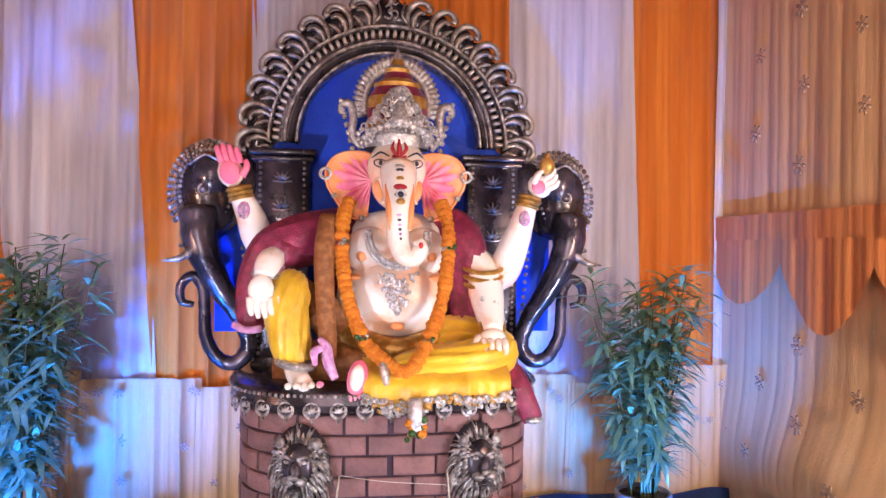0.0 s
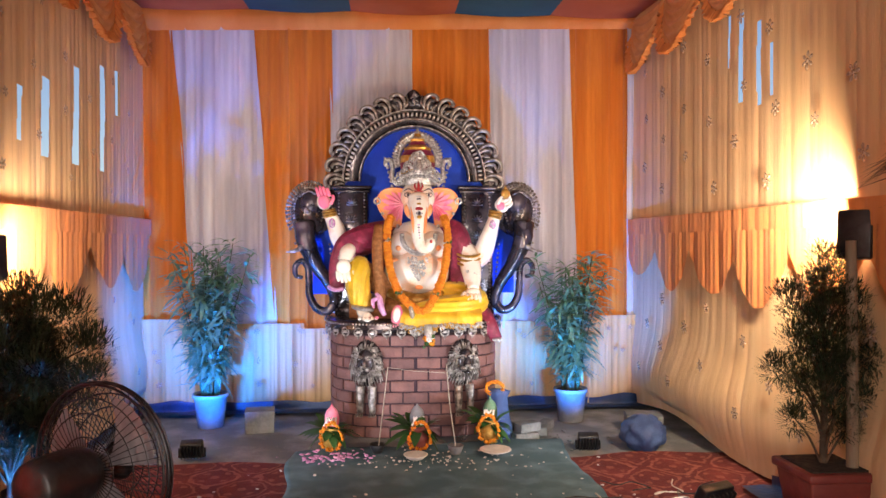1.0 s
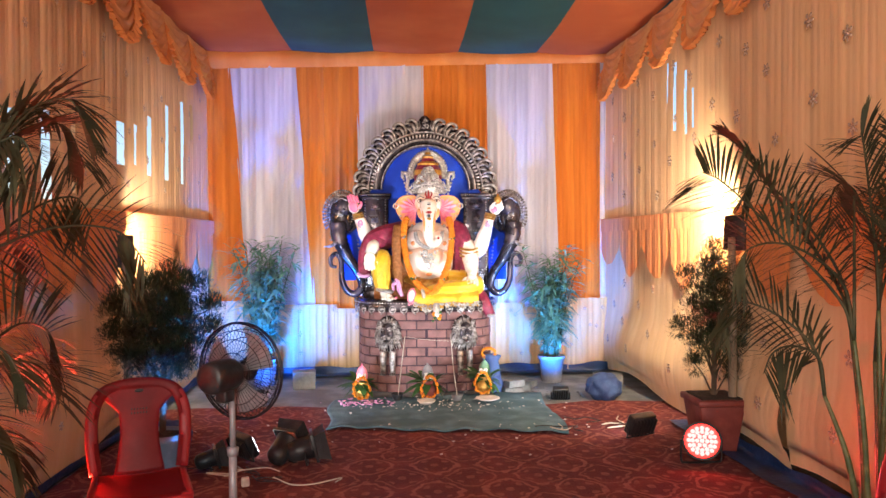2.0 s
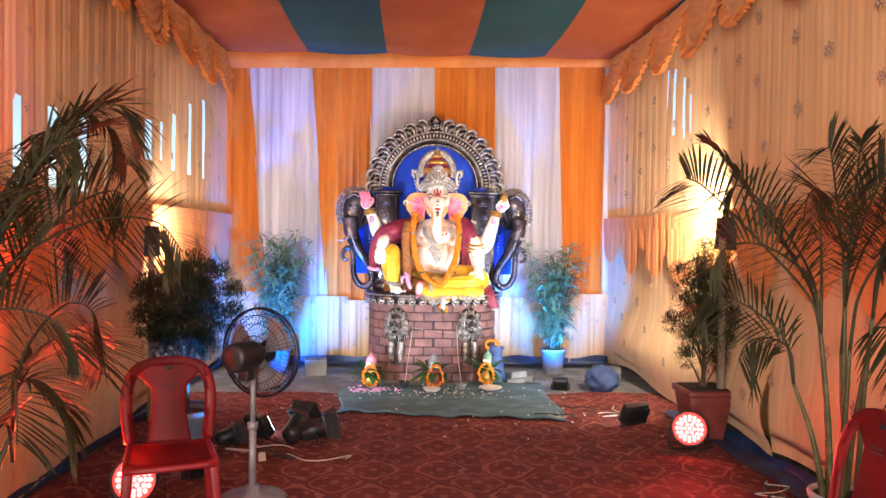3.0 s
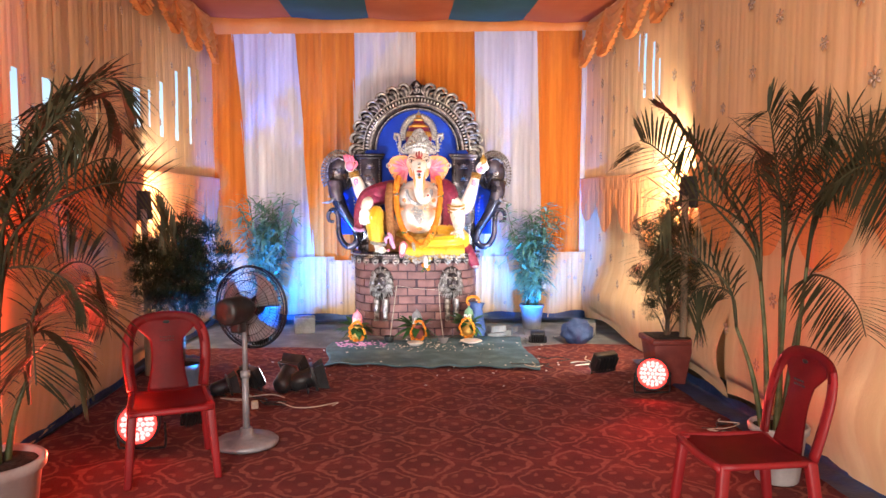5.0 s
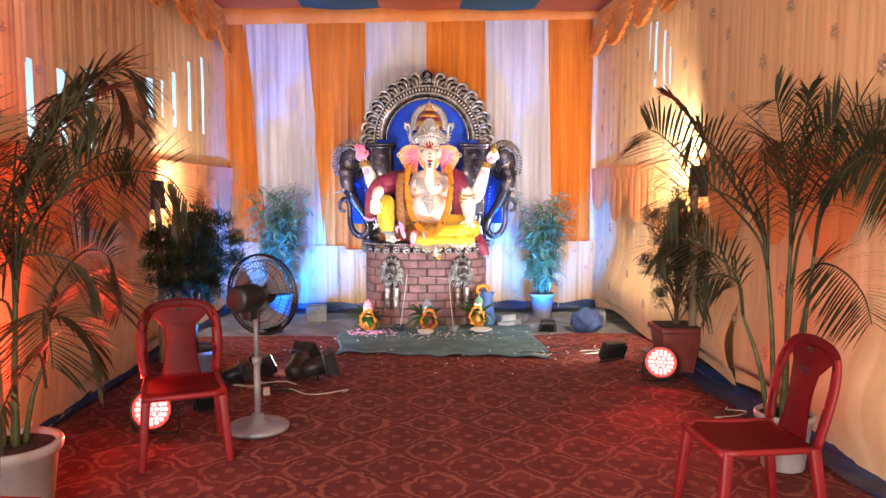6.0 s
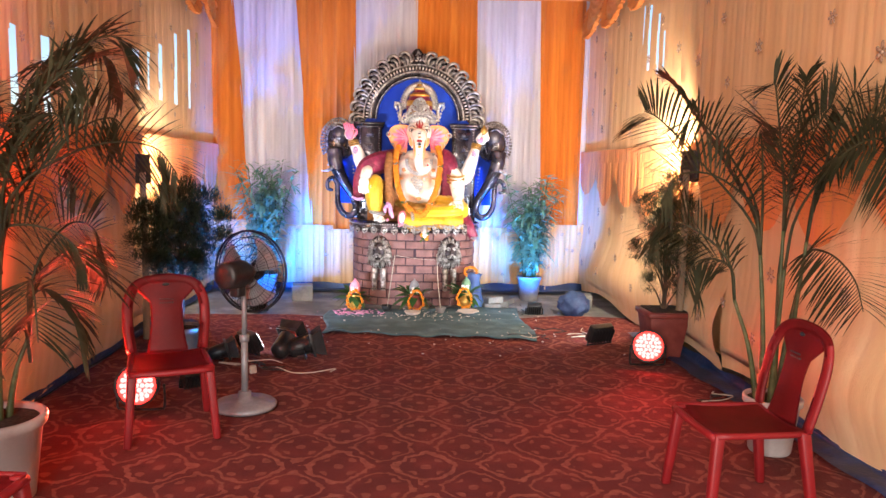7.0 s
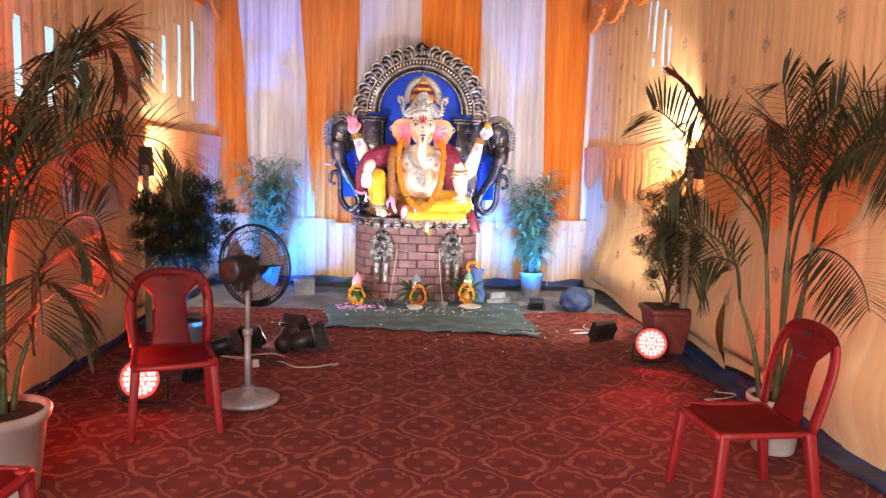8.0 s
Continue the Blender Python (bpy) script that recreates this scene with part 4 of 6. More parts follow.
    for (ra, za), (rb, zb), k in zip(crown, crown[1:], (7, 7, 8, 5, 8, 5, 8, 8, 5, 8, 7, 8, 7, 7)):
        grid(bm, 28, 2, lambda u, v: Vector((X + (ra + (rb - ra) * v) * math.cos(2 * math.pi * u), -0.76 + 0.85 * (ra + (rb - ra) * v) * math.sin(2 * math.pi * u), za + (zb - za) * v)), k, closed=True)
    for k in range(31):
        g = radians(-12 + 204 * k / 30)
        r, rz = 0.180, 0.215
        x, z = X + r * math.cos(g), 2.345 + rz * math.sin(g)
        tube(bm, [(x - 0.02 * math.cos(g), -0.74, z - 0.02 * math.sin(g)), (x + 0.022 * math.cos(g), -0.755, z + 0.022 * math.sin(g)), (x + 0.05 * math.cos(g), -0.74, z + 0.05 * math.sin(g))], [0.012, 0.018, 0.003], seg=6, steps=3, idx=K_SILVER)
    ring(bm, (X, -0.74, 2.345), 0.172, 0.022, turned(90, 0, 0) @ Matrix.Diagonal((1, 1.18, 1, 1)), 40, 8, idx=K_SILVER, arc=(-14, 194))
    for s in (-1, 1):
        tube(bm, [(X + s * 0.18, -0.76, 2.12), (X + s * 0.225, -0.76, 2.19), (X + s * 0.22, -0.76, 2.27), (X + s * 0.235, -0.76, 2.34), (X + s * 0.275, -0.76, 2.345), (X + s * 0.285, -0.76, 2.305), (X + s * 0.255, -0.76, 2.295)], [0.012, 0.022, 0.022, 0.024, 0.020, 0.015, 0.010], seg=7, steps=5, idx=K_SILVER)
        for k in range(7):
            ball(bm, (X + s * (0.285 - 0.010 * k), -0.765, 2.36 - 0.04 * k), 0.015, idx=K_SILVER, seg=7)
    for k in range(15):
        g = radians(200 + 140 * k / 14)
        x, y, z = X + 0.185 * math.cos(g), -0.80 + 0.16 * math.sin(g), 2.145 + 0.075 * math.sin(math.pi * k / 14)
        ball(bm, (x, y, z), (0.024, 0.018, 0.020), idx=K_SILVER, seg=8)
        ball(bm, (x, y - 0.004, z - 0.028), 0.010, idx=K_SILVER, seg=6)
    for k in range(190):
        s = rnd.uniform(-1, 1)
        t = rnd.random()
        x = X + s * 0.195 * (1 - 0.72 * t)
        z = 2.185 + 0.045 * (1 - s * s) + 0.17 * t
        y = -0.80 - 0.155 * math.sqrt(max(0, 1 - s * s * 0.8)) + 0.02 * t
        if k % 3 == 0:
            ring(bm, (x, y - 0.012, z), 0.016, 0.005, turned(90 + rnd.uniform(-20, 20), rnd.uniform(-30, 30), 0), 10, 5, idx=K_SILVER)
        else:
            ball(bm, (x, y - rnd.uniform(0, 0.02), z), (rnd.uniform(0.007, 0.015), 0.012, rnd.uniform(0.007, 0.015)), idx=K_SILVER, seg=7)
    for s in (-1, 1):
        for k in range(9):
            g = 2 * math.pi * k / 9
            ball(bm, (X + s * 0.165 + 0.035 * math.cos(g), -0.885, 2.165 + 0.035 * math.sin(g)), 0.014, idx=K_SILVER, seg=7)
    tube(bm, [(X, -0.95, 2.22), (X, -0.945, 2.30), (X, -0.93, 2.37)], [0.05, 0.035, 0.006], seg=8, steps=4, idx=K_SILVER)
    # raised hands
    tube(bm, [(-0.26, -0.66, 1.68), (-0.50, -0.70, 1.60), (-0.60, -0.75, 1.62)], [0.10, 0.095, 0.080], seg=14, steps=6, idx=K_MAROON)
    tube(bm, [(-0.60, -0.75, 1.60), (-0.625, -0.78, 1.68), (-0.65, -0.80, 1.76), (-0.70, -0.82, 1.87)], [0.070, 0.078, 0.070, 0.052], seg=14, steps=6, idx=K_SKIN)
    tube(bm, [(0.36, -0.66, 1.66), (0.52, -0.70, 1.52), (0.62, -0.76, 1.50), (0.685, -0.80, 1.66), (0.745, -0.82, 1.86)], [0.10, 0.095, 0.090, 0.075, 0.050], seg=14, steps=6, idx=K_SKIN)
    for x, z in ((-0.70, 1.875), (0.745, 1.865)):
        for d, k in ((0, K_GOLD), (0.022, K_GOLD), (-0.022, K_GOLD)):
            ring(bm, (x + (d if x > 0 else -d) * 0.3, -0.82, z + d), 0.052, 0.012, turned(0, 14 if x > 0 else -14, 0), 18, 6, idx=k)
    ball(bm, (-0.675, -0.868, 1.79), (0.03, 0.012, 0.045), idx=K_VIOLET, seg=10)
    ball(bm, (0.715, -0.868, 1.775), (0.03, 0.012, 0.045), idx=K_VIOLET, seg=10)
    for x, z in ((-0.675, 1.79), (0.715, 1.775)):
        for k in range(5):
            ball(bm, (x + rnd.uniform(-0.02, 0.02), -0.878, z + rnd.uniform(-0.035, 0.035)), 0.009, idx=K_SILVER, seg=6)
    # open palm
    ball(bm, (-0.745, -0.835, 1.975), (0.062, 0.028, 0.075), turned(0, -12, 0), idx=K_SKIN, seg=14)
    ball(bm, (-0.745, -0.852, 1.975), (0.050, 0.018, 0.062), turned(0, -12, 0), idx=K_PINK, seg=14)
    for k in range(4):
        x = -0.795 + 0.030 * k
        tube(bm, [(x + 0.01, -0.845, 2.02), (x - 0.008, -0.85, 2.075), (x - 0.016, -0.852, 2.115 - 0.012 * abs(k - 1.3))], [0.017, 0.0155, 0.010], seg=7, steps=4, idx=K_PINK)
    tube(bm, [(-0.69, -0.85, 1.955), (-0.665, -0.855, 2.0), (-0.672, -0.855, 2.035)], [0.020, 0.017, 0.011], seg=7, steps=4, idx=K_PINK)
    # hand that holds a small round sweet
    ball(bm, (0.80, -0.84, 1.945), (0.066, 0.032, 0.058), turned(0, 30, 0), idx=K_SKIN, seg=14)
    ball(bm, (0.79, -0.862, 1.94), (0.040, 0.015, 0.038), idx=K_PINK, seg=10)
    for k in range(4):
        z = 1.925 + 0.030 * k
        tube(bm, [(0.825, -0.85, z), (0.872 - 0.006 * k, -0.872, z + 0.022), (0.885 - 0.012 * k, -0.89, z + 0.05)], [0.017, 0.0155, 0.010], seg=7, steps=4, idx=K_SKIN)
    tube(bm, [(0.765, -0.86, 1.96), (0.775, -0.89, 2.0), (0.80, -0.895, 2.02)], [0.018, 0.016, 0.010], seg=7, steps=4, idx=K_SKIN)
    ball(bm, (0.825, -0.885, 2.045), (0.042, 0.036, 0.046), idx=K_GOLD, seg=12)
    ball(bm, (0.825, -0.885, 2.09), (0.016, 0.016, 0.024), idx=K_GOLD, seg=8)
    # lower arms on the knees
    tube(bm, [(-0.30, -0.72, 1.64), (-0.44, -0.86, 1.60), (-0.52, -0.96, 1.59)], [0.09, 0.09, 0.075], seg=22, steps=6, idx=K_MAROON, wave=lambda k, g: 0.06 * math.sin(8 * g + 4 * k))
    tube(bm, [(-0.52, -0.96, 1.57), (-0.54, -1.01, 1.53), (-0.555, -1.05, 1.47)], [0.060, 0.064, 0.050], seg=14, steps=6, idx=K_SKIN)
    ball(bm, (-0.565, -1.075, 1.415), (0.062, 0.035, 0.072), idx=K_SKIN, seg=14)
    for k in range(4):
        x = -0.615 + 0.030 * k
        tube(bm, [(x, -1.08, 1.38), (x + 0.006, -1.10, 1.33), (x + 0.012, -1.09, 1.285 + 0.012 * abs(k - 1.5))], [0.018, 0.0165, 0.011], seg=7, steps=4, idx=K_SKIN)
    tube(bm, [(-0.505, -1.07, 1.41), (-0.478, -1.085, 1.37), (-0.475, -1.085, 1.335)], [0.020, 0.017, 0.011], seg=7, steps=4, idx=K_SKIN)
    for d in (0, 0.024):
        ring(bm, (-0.545 + d * 0.3, -1.015 + d, 1.495 + d), 0.062, 0.012, turned(25, 0, 0), 18, 6, idx=K_VIOLET if d else K_SILVER)
    tube(bm, [(0.40, -0.70, 1.62), (0.50, -0.78, 1.50), (0.525, -0.84, 1.40), (0.53, -0.94, 1.28), (0.525, -1.02, 1.215)], [0.105, 0.100, 0.092, 0.070, 0.050], seg=14, steps=6, idx=K_SKIN)
    ball(bm, (0.52, -1.05, 1.19), (0.068, 0.040, 0.050), idx=K_SKIN, seg=14)
    for k in range(4):
        x = 0.468 + 0.034 * k
        tube(bm, [(x, -1.075, 1.185), (x + 0.002, -1.105, 1.155), (x + 0.004, -1.10, 1.105 + 0.01 * abs(k - 1.5))], [0.0185, 0.0175, 0.012], seg=7, steps=4, idx=K_SKIN)
    tube(bm, [(0.455, -1.06, 1.20), (0.425, -1.09, 1.17), (0.428, -1.09, 1.14)], [0.020, 0.017, 0.011], seg=7, steps=4, idx=K_SKIN)
    for z, r in ((1.535, 0.108), (1.495, 0.106), (1.455, 0.103)):
        ring(bm, (0.51, -0.80, z), r, 0.012, turned(20, 0, 0), 22, 6, idx=K_GOLD)
    ring(bm, (0.527, -1.0, 1.24), 0.056, 0.012, turned(45, 0, 0), 18, 6, idx=K_GOLD)
    for k in range(12):
        ball(bm, (0.52 + rnd.uniform(-0.05, 0.05), -0.945 + rnd.uniform(-0.02, 0.02), 1.34 + rnd.uniform(-0.035, 0.035)), 0.013, idx=K_VIOLET if k % 2 else K_SILVER, seg=6)
    for z, r in ((1.66, 0.115), (1.63, 0.113)):
        ring(bm, (-0.42, -0.80, z), r * 0.75, 0.012, turned(20, 60, 0), 22, 6, idx=K_GOLD)
    # legs in yellow cloth, one raised, one folded
    pleat = lambda k, g: 0.15 * (2 * abs(math.sin(6 * g + 7 * k)) ** 0.55 - 1) + 0.05 * math.sin(19 * g + 15 * k)
    tube(bm, [(-0.10, -0.70, 1.14), (-0.28, -0.80, 1.28), (-0.42, -0.95, 1.42)], [0.13, 0.10, 0.07], seg=18, steps=6, idx=K_SASH)
    tube(bm, [(-0.42, -0.97, 1.48), (-0.44, -1.01, 1.42), (-0.45, -1.03, 1.30), (-0.43, -1.04, 1.16), (-0.41, -1.04, 1.08)], [0.05, 0.082, 0.088, 0.082, 0.064], seg=40, steps=10, idx=K_YELLOW, wave=pleat)
    tube(bm, [(0.22, -0.74, 1.13), (0.44, -0.86, 1.14), (0.55, -0.98, 1.11), (0.40, -1.07, 1.08), (0.18, -1.10, 1.06), (0.04, -1.12, 1.04)], [0.13, 0.12, 0.10, 0.095, 0.085, 0.065], seg=40, steps=10, idx=K_YELLOW, wave=pleat)
    for c, r, tl in (((-0.41, -1.05, 1.075), 0.078, 10), ((0.0, -1.13, 1.03), 0.062, 80)):
        ring(bm, c, r, 0.02, turned(0, tl, 0), 22, 8, idx=K_SILVER)
    # feet
    tube(bm, [(-0.41, -1.03, 1.06), (-0.395, -1.08, 1.02), (-0.36, -1.17, 1.005)], [0.055, 0.05, 0.038], seg=12, steps=5, idx=K_SKIN)
    for k in range(5):
        ball(bm, (-0.43 + 0.034 * k, -1.205 + 0.008 * k, 1.0), (0.017, 0.028, 0.016), idx=K_SKIN, seg=8)
    ball(bm, (-0.29, -1.19, 1.005), (0.018, 0.012, 0.014), idx=K_PINK, seg=8)
    ball(bm, (-0.125, -1.155, 1.02), (0.048, 0.045, 0.088), turned(0, 8, 0), idx=K_PINK, seg=14)
    ball(bm, (-0.128, -1.185, 1.03), (0.034, 0.03, 0.062), turned(0, 8, 0), idx=K_SKIN, seg=12)
    for k in range(4):
        ball(bm, (-0.155 + 0.02 * k, -1.175, 0.935 + 0.006 * k), (0.011, 0.016, 0.018), idx=K_PINK, seg=7)
    # cloth over the ledge with a silver lace hem
    f = folds(91, 1.2)

    def fall(u, v):
        x = -0.10 + 0.68 * u
        y = -1.04 - 0.15 * min(1, v * 2.2) - 0.05 * math.sin(math.pi * u)
        hang = 0.17 - 0.09 * abs(2 * u - 0.75) + 0.04 * math.sin(9 * u)
        return Vector((x, y + 1.3 * f(x * 0.8, v), 1.10 - 0.10 * min(1, v * 1.6) - hang * max(0, v - 0.35)))
    grid(bm, 60, 14, fall, K_YELLOW)
    for k in range(190):
        p = fall(rnd.random(), rnd.uniform(0.66, 1.04))
        ball(bm, p + Vector((0, -0.012, -0.012)), (rnd.uniform(0.010, 0.024), 0.008, rnd.uniform(0.006, 0.014)), turned(0, rnd.uniform(0, 90), 0), idx=K_SILVER if k % 4 else K_GOLD, seg=5)
    tube(bm, [(0.13, -1.25, 0.95), (0.13, -1.27, 0.86), (0.13, -1.26, 0.80)], [0.03, 0.035, 0.012], seg=8, steps=4, idx=K_SILVER)
    # shawl over both shoulders
    silk = lambda k, g: 0.11 * (2 * abs(math.sin(4 * g + 3 * k)) ** 0.6 - 1) + 0.05 * math.sin(15 * g + 5 * k)
    tube(bm, [(-0.14, -0.66, 1.74), (-0.28, -0.78, 1.69), (-0.42, -0.88, 1.66), (-0.54, -0.93, 1.61), (-0.61, -0.93, 1.48), (-0.635, -0.92, 1.34), (-0.625, -0.92, 1.22)], [0.09, 0.105, 0.10, 0.085, 0.070, 0.060, 0.058], seg=26, steps=7, idx=K_MAROON, flat=0.75, wave=silk)
    tube(bm, [(0.24, -0.64, 1.75), (0.36, -0.72, 1.70), (0.435, -0.78, 1.56), (0.44, -0.78, 1.38), (0.43, -0.80, 1.22)], [0.09, 0.12, 0.10, 0.085, 0.075], seg=26, steps=7, idx=K_MAROON, flat=0.7, wave=silk)
    tube(bm, [(0.52, -0.86, 1.08), (0.60, -0.98, 1.00), (0.66, -1.05, 0.92), (0.72, -1.06, 0.80)], [0.06, 0.075, 0.06, 0.045], seg=22, steps=6, idx=K_MAROON, flat=0.6, wave=silk)
    ball(bm, (0.72, -1.08, 0.80), (0.045, 0.03, 0.02), idx=K_SILVER, seg=10)
    tube(bm, [(-0.70, -0.97, 1.25), (-0.64, -1.0, 1.225), (-0.57, -1.02, 1.235)], 0.018, seg=8, steps=4, idx=K_VIOLET)
    ball(bm, (-0.20, -0.62, 1.45), (0.12, 0.12, 0.30), idx=K_MAROON, seg=14)
    ball(bm, (0.33, -0.62, 1.42), (0.12, 0.12, 0.30), idx=K_MAROON, seg=14)
    # the long sash with an axe at its foot
    tube(bm, [(-0.27, -0.90, 1.76), (-0.285, -0.98, 1.60), (-0.28, -1.02, 1.40), (-0.265, -1.06, 1.22), (-0.255, -1.09, 1.10)], [0.045, 0.05, 0.046, 0.042, 0.036], seg=12, steps=6, idx=K_SASH)
    tube(bm, [(-0.30, -1.12, 1.20), (-0.265, -1.13, 1.16), (-0.255, -1.14, 1.09), (-0.225, -1.15, 1.02)], [0.014, 0.022, 0.026, 0.018], seg=8, steps=4, idx=K_VIOLET)
    tube(bm, [(-0.27, -1.13, 1.165), (-0.32, -1.13, 1.14), (-0.315, -1.13, 1.08)], [0.014, 0.020, 0.010], seg=8, steps=4, idx=K_VIOLET)
    # necklaces and the pendant
    for R, z0, r, n in ((0.135, 1.68, 0.014, 34), (0.155, 1.68, 0.011, 38)):
        for k in range(n):
            g = radians(175 + 190 * k / (n - 1))
            ball(bm, (X + R * math.cos(g), -0.945 - 0.04 * abs(math.sin(g)), z0 + R * 1.05 * math.sin(g)), r, idx=K_SILVER, seg=6)
    for k in range(85):
        t = rnd.random()
        x = X + rnd.uniform(-1, 1) * 0.105 * (1 - t) ** 0.7
        ball(bm, (x, -1.005 + 0.02 * t - 0.3 * (x - X) ** 2 * -4, 1.50 - 0.20 * t), (rnd.uniform(0.008, 0.016), 0.012, rnd.uniform(0.008, 0.016)), idx=K_SILVER, seg=6)
    # low seat under the figure
    tube(bm, [(-0.52, -0.70, 1.02), (0.05, -0.74, 1.03), (0.60, -0.70, 1.02)], [0.10, 0.15, 0.10], seg=16, steps=5, idx=K_SASH, flat=1.6)
    ob = part("statue", bm, MATS)
    return tagged(ob, "large painted plaster elephant-headed statue seated in yellow and maroon cloth", "statue")


statue()

# marigold garland round the statue's neck
garland = thing("flower_garland", "orange marigold garland with green and silver knots hung on the statue", "garland", (0.06, -1.05, 1.0))
bm = bmesh.new()
rnd = random.Random(3)
bmesh.ops.create_icosphere(bm, subdivisions=2, radius=0.036)
for v in bm.verts:
    v.co *= 1 + 0.30 * noise.noise(v.co * 60) + rnd.uniform(-0.12, 0.12)
    v.co.z *= 0.85
first = part("flower", bm, MARIGOLD)
flower = first.data
bpy.data.objects.remove(first)
line = spline([(-0.17, -0.86, 1.86), (-0.205, -0.93, 1.72), (-0.195, -1.0, 1.50), (-0.155, -1.04, 1.32), (-0.085, -1.09, 1.17), (0.02, -1.15, 1.08), (0.09, -1.18, 1.055), (0.15, -1.16, 1.10), (0.215, -1.10, 1.22), (0.27, -1.04, 1.36), (0.30, -1.0, 1.52), (0.315, -0.93, 1.70), (0.29, -0.86, 1.84)], 40)
run, last = 0.0, line[0]
knots = bmesh.new()
count = 0
for q, nxt in zip(line, line[1:]):
    run += float(np.linalg.norm(q - last))
    last = q
    if run >= 0.025:
        run = 0.0
        count += 1
        d = Vector(nxt - q)
        if count % 17 == 9:
            for k in range(9):
                ball(knots, (q[0] + rnd.uniform(-0.03, 0.03), q[1] - 0.015 + rnd.uniform(-0.02, 0.01), q[2] + rnd.uniform(-0.015, 0.015)), rnd.uniform(0.008, 0.014), idx=k % 2, seg=5)
            continue
        turn = d.to_track_quat("Z", "Y").to_matrix().to_4x4() @ turned(0, 0, rnd.uniform(0, 360))
        under(piece("flower", flower, None, Matrix.Translation(q) @ turn @ Matrix.Scale(rnd.uniform(0.88, 1.1), 4)), garland)
under(part("knots", knots, [LEAF, BRIGHT], label="green leaf and silver knots"), garland)["kind"] = "stuff"
bm = bmesh.new()
for k in range(26):
    ball(bm, (0.13 + rnd.uniform(-0.045, 0.045), -1.27 + rnd.uniform(-0.02, 0.0), 0.84 - 0.10 * rnd.random() + 0.03), rnd.uniform(0.010, 0.02), idx=k % 3, seg=6)
under(part("tassel", bm, [LEAF, MARIGOLD, PAPER], label="tassel of white and orange flowers"), garland)["kind"] = "stuff"


# ---- furniture and lamps on the floor ----
def plastic_chair(at, turn, label):
    """A moulded armless chair; it faces -y before turning."""
    ch = thing("plastic_chair", label, "chair", at, turn, "red plastic chairs")
    bm = bmesh.new()

    def seat_at(u, v):
        x, y = (u - 0.5) * (0.44 - 0.04 * v), -0.22 + 0.42 * v
        r = 0.012 * math.cos(math.pi * (u - 0.5)) + 0.014 * math.sin(math.pi * v)
        edge = 0.02 * max(0, 1 - 10 * v)
        return Vector((x, y, 0.43 - r - edge))
    grid(bm, 16, 16, seat_at)
    bmesh.ops.solidify(bm, geom=list(bm.faces), thickness=0.012)
    for s in (-1, 1):
        tube(bm, [(s * 0.215, -0.22, 0.415), (s * 0.21, 0.0, 0.415), (s * 0.20, 0.20, 0.415)], 0.016, seg=8, steps=3)
    tube(bm, [(-0.215, -0.225, 0.405), (0, -0.235, 0.405), (0.215, -0.225, 0.405)], 0.018, seg=8, steps=4)
    part("seat", bm, REDPLASTIC, ch)
    # backrest: an arched rim, a broad splat and two long slots
    back = bmesh.new()

    def lean(z):
        return 0.20 + 0.20 * (z - 0.42) + 0.10 * max(0, z - 0.62) ** 1.3
    rim = [(-0.20, 0.43), (-0.218, 0.58), (-0.215, 0.72), (-0.17, 0.815), (-0.07, 0.85), (0.07, 0.85), (0.17, 0.815), (0.215, 0.72), (0.218, 0.58), (0.20, 0.43)]
    tube(back, [(x, lean(z), z) for x, z in rim], 0.031, seg=10, steps=5, flat=0.5)

    def splat(u, v):
        z = 0.42 + 0.425 * v
        w = 0.100 + 0.010 * math.cos(2 * math.pi * v) + 0.105 * max(0, v - 0.70) / 0.30 + 0.05 * max(0, 0.16 - v)
        x = (u - 0.5) * 2 * w
        z = min(z, 0.845 - 1.0 * max(0, abs(x) - 0.06) ** 2 * 4)
        return Vector((x, lean(z) - 0.012 * math.cos(math.pi * (u - 0.5)), z))
    grid(back, 12, 20, splat)
    bmesh.ops.solidify(back, geom=[f for f in back.faces if len(f.verts) == 4 and abs(f.calc_center_median().x) < 0.2 and f.calc_area() > 1e-5], thickness=0.008)
    bk = part("backrest", back, REDPLASTIC, ch)
    bm = bmesh.new()
    for j in range(4):
        for k in range(6):
            ball(bm, (-0.035 + 0.014 * k, lean(0.70) - 0.013 + 0.004 * j, 0.735 - 0.022 * j), (0.0035, 0.0035, 0.006), seg=5)
    ball(bm, (0, lean(0.82) - 0.018, 0.822), (0.022, 0.004, 0.010), seg=10)
    tagged(part("vent_holes", bm, BLACK, bk), kind="stuff")
    for x, y, lx, ly in ((-0.20, -0.205, -0.235, -0.245), (0.20, -0.205, 0.235, -0.245), (-0.195, 0.19, -0.225, 0.25), (0.195, 0.19, 0.225, 0.25)):
        bm = bmesh.new()
        box(bm, ((x + lx) / 2, (y + ly) / 2, 0.215), (0.052, 0.05, 0.425), Matrix.Shear("XY", 4, ((x - lx) / 0.43, (y - ly) / 0.43)), bevel=0.012, taper=0.8)
        part("leg", bm, REDPLASTIC, ch)
    return ch


plastic_chair((-1.48, -5.20, 0.022), 20, "dark red plastic chair with a slotted back on the carpet")
plastic_chair((1.45, -6.20, 0.022), -88, "dark red plastic chair turned aside beside a palm pot")
plastic_chair((-1.74, -6.98, 0.022), 84, "dark red plastic chair at the edge of the carpet")


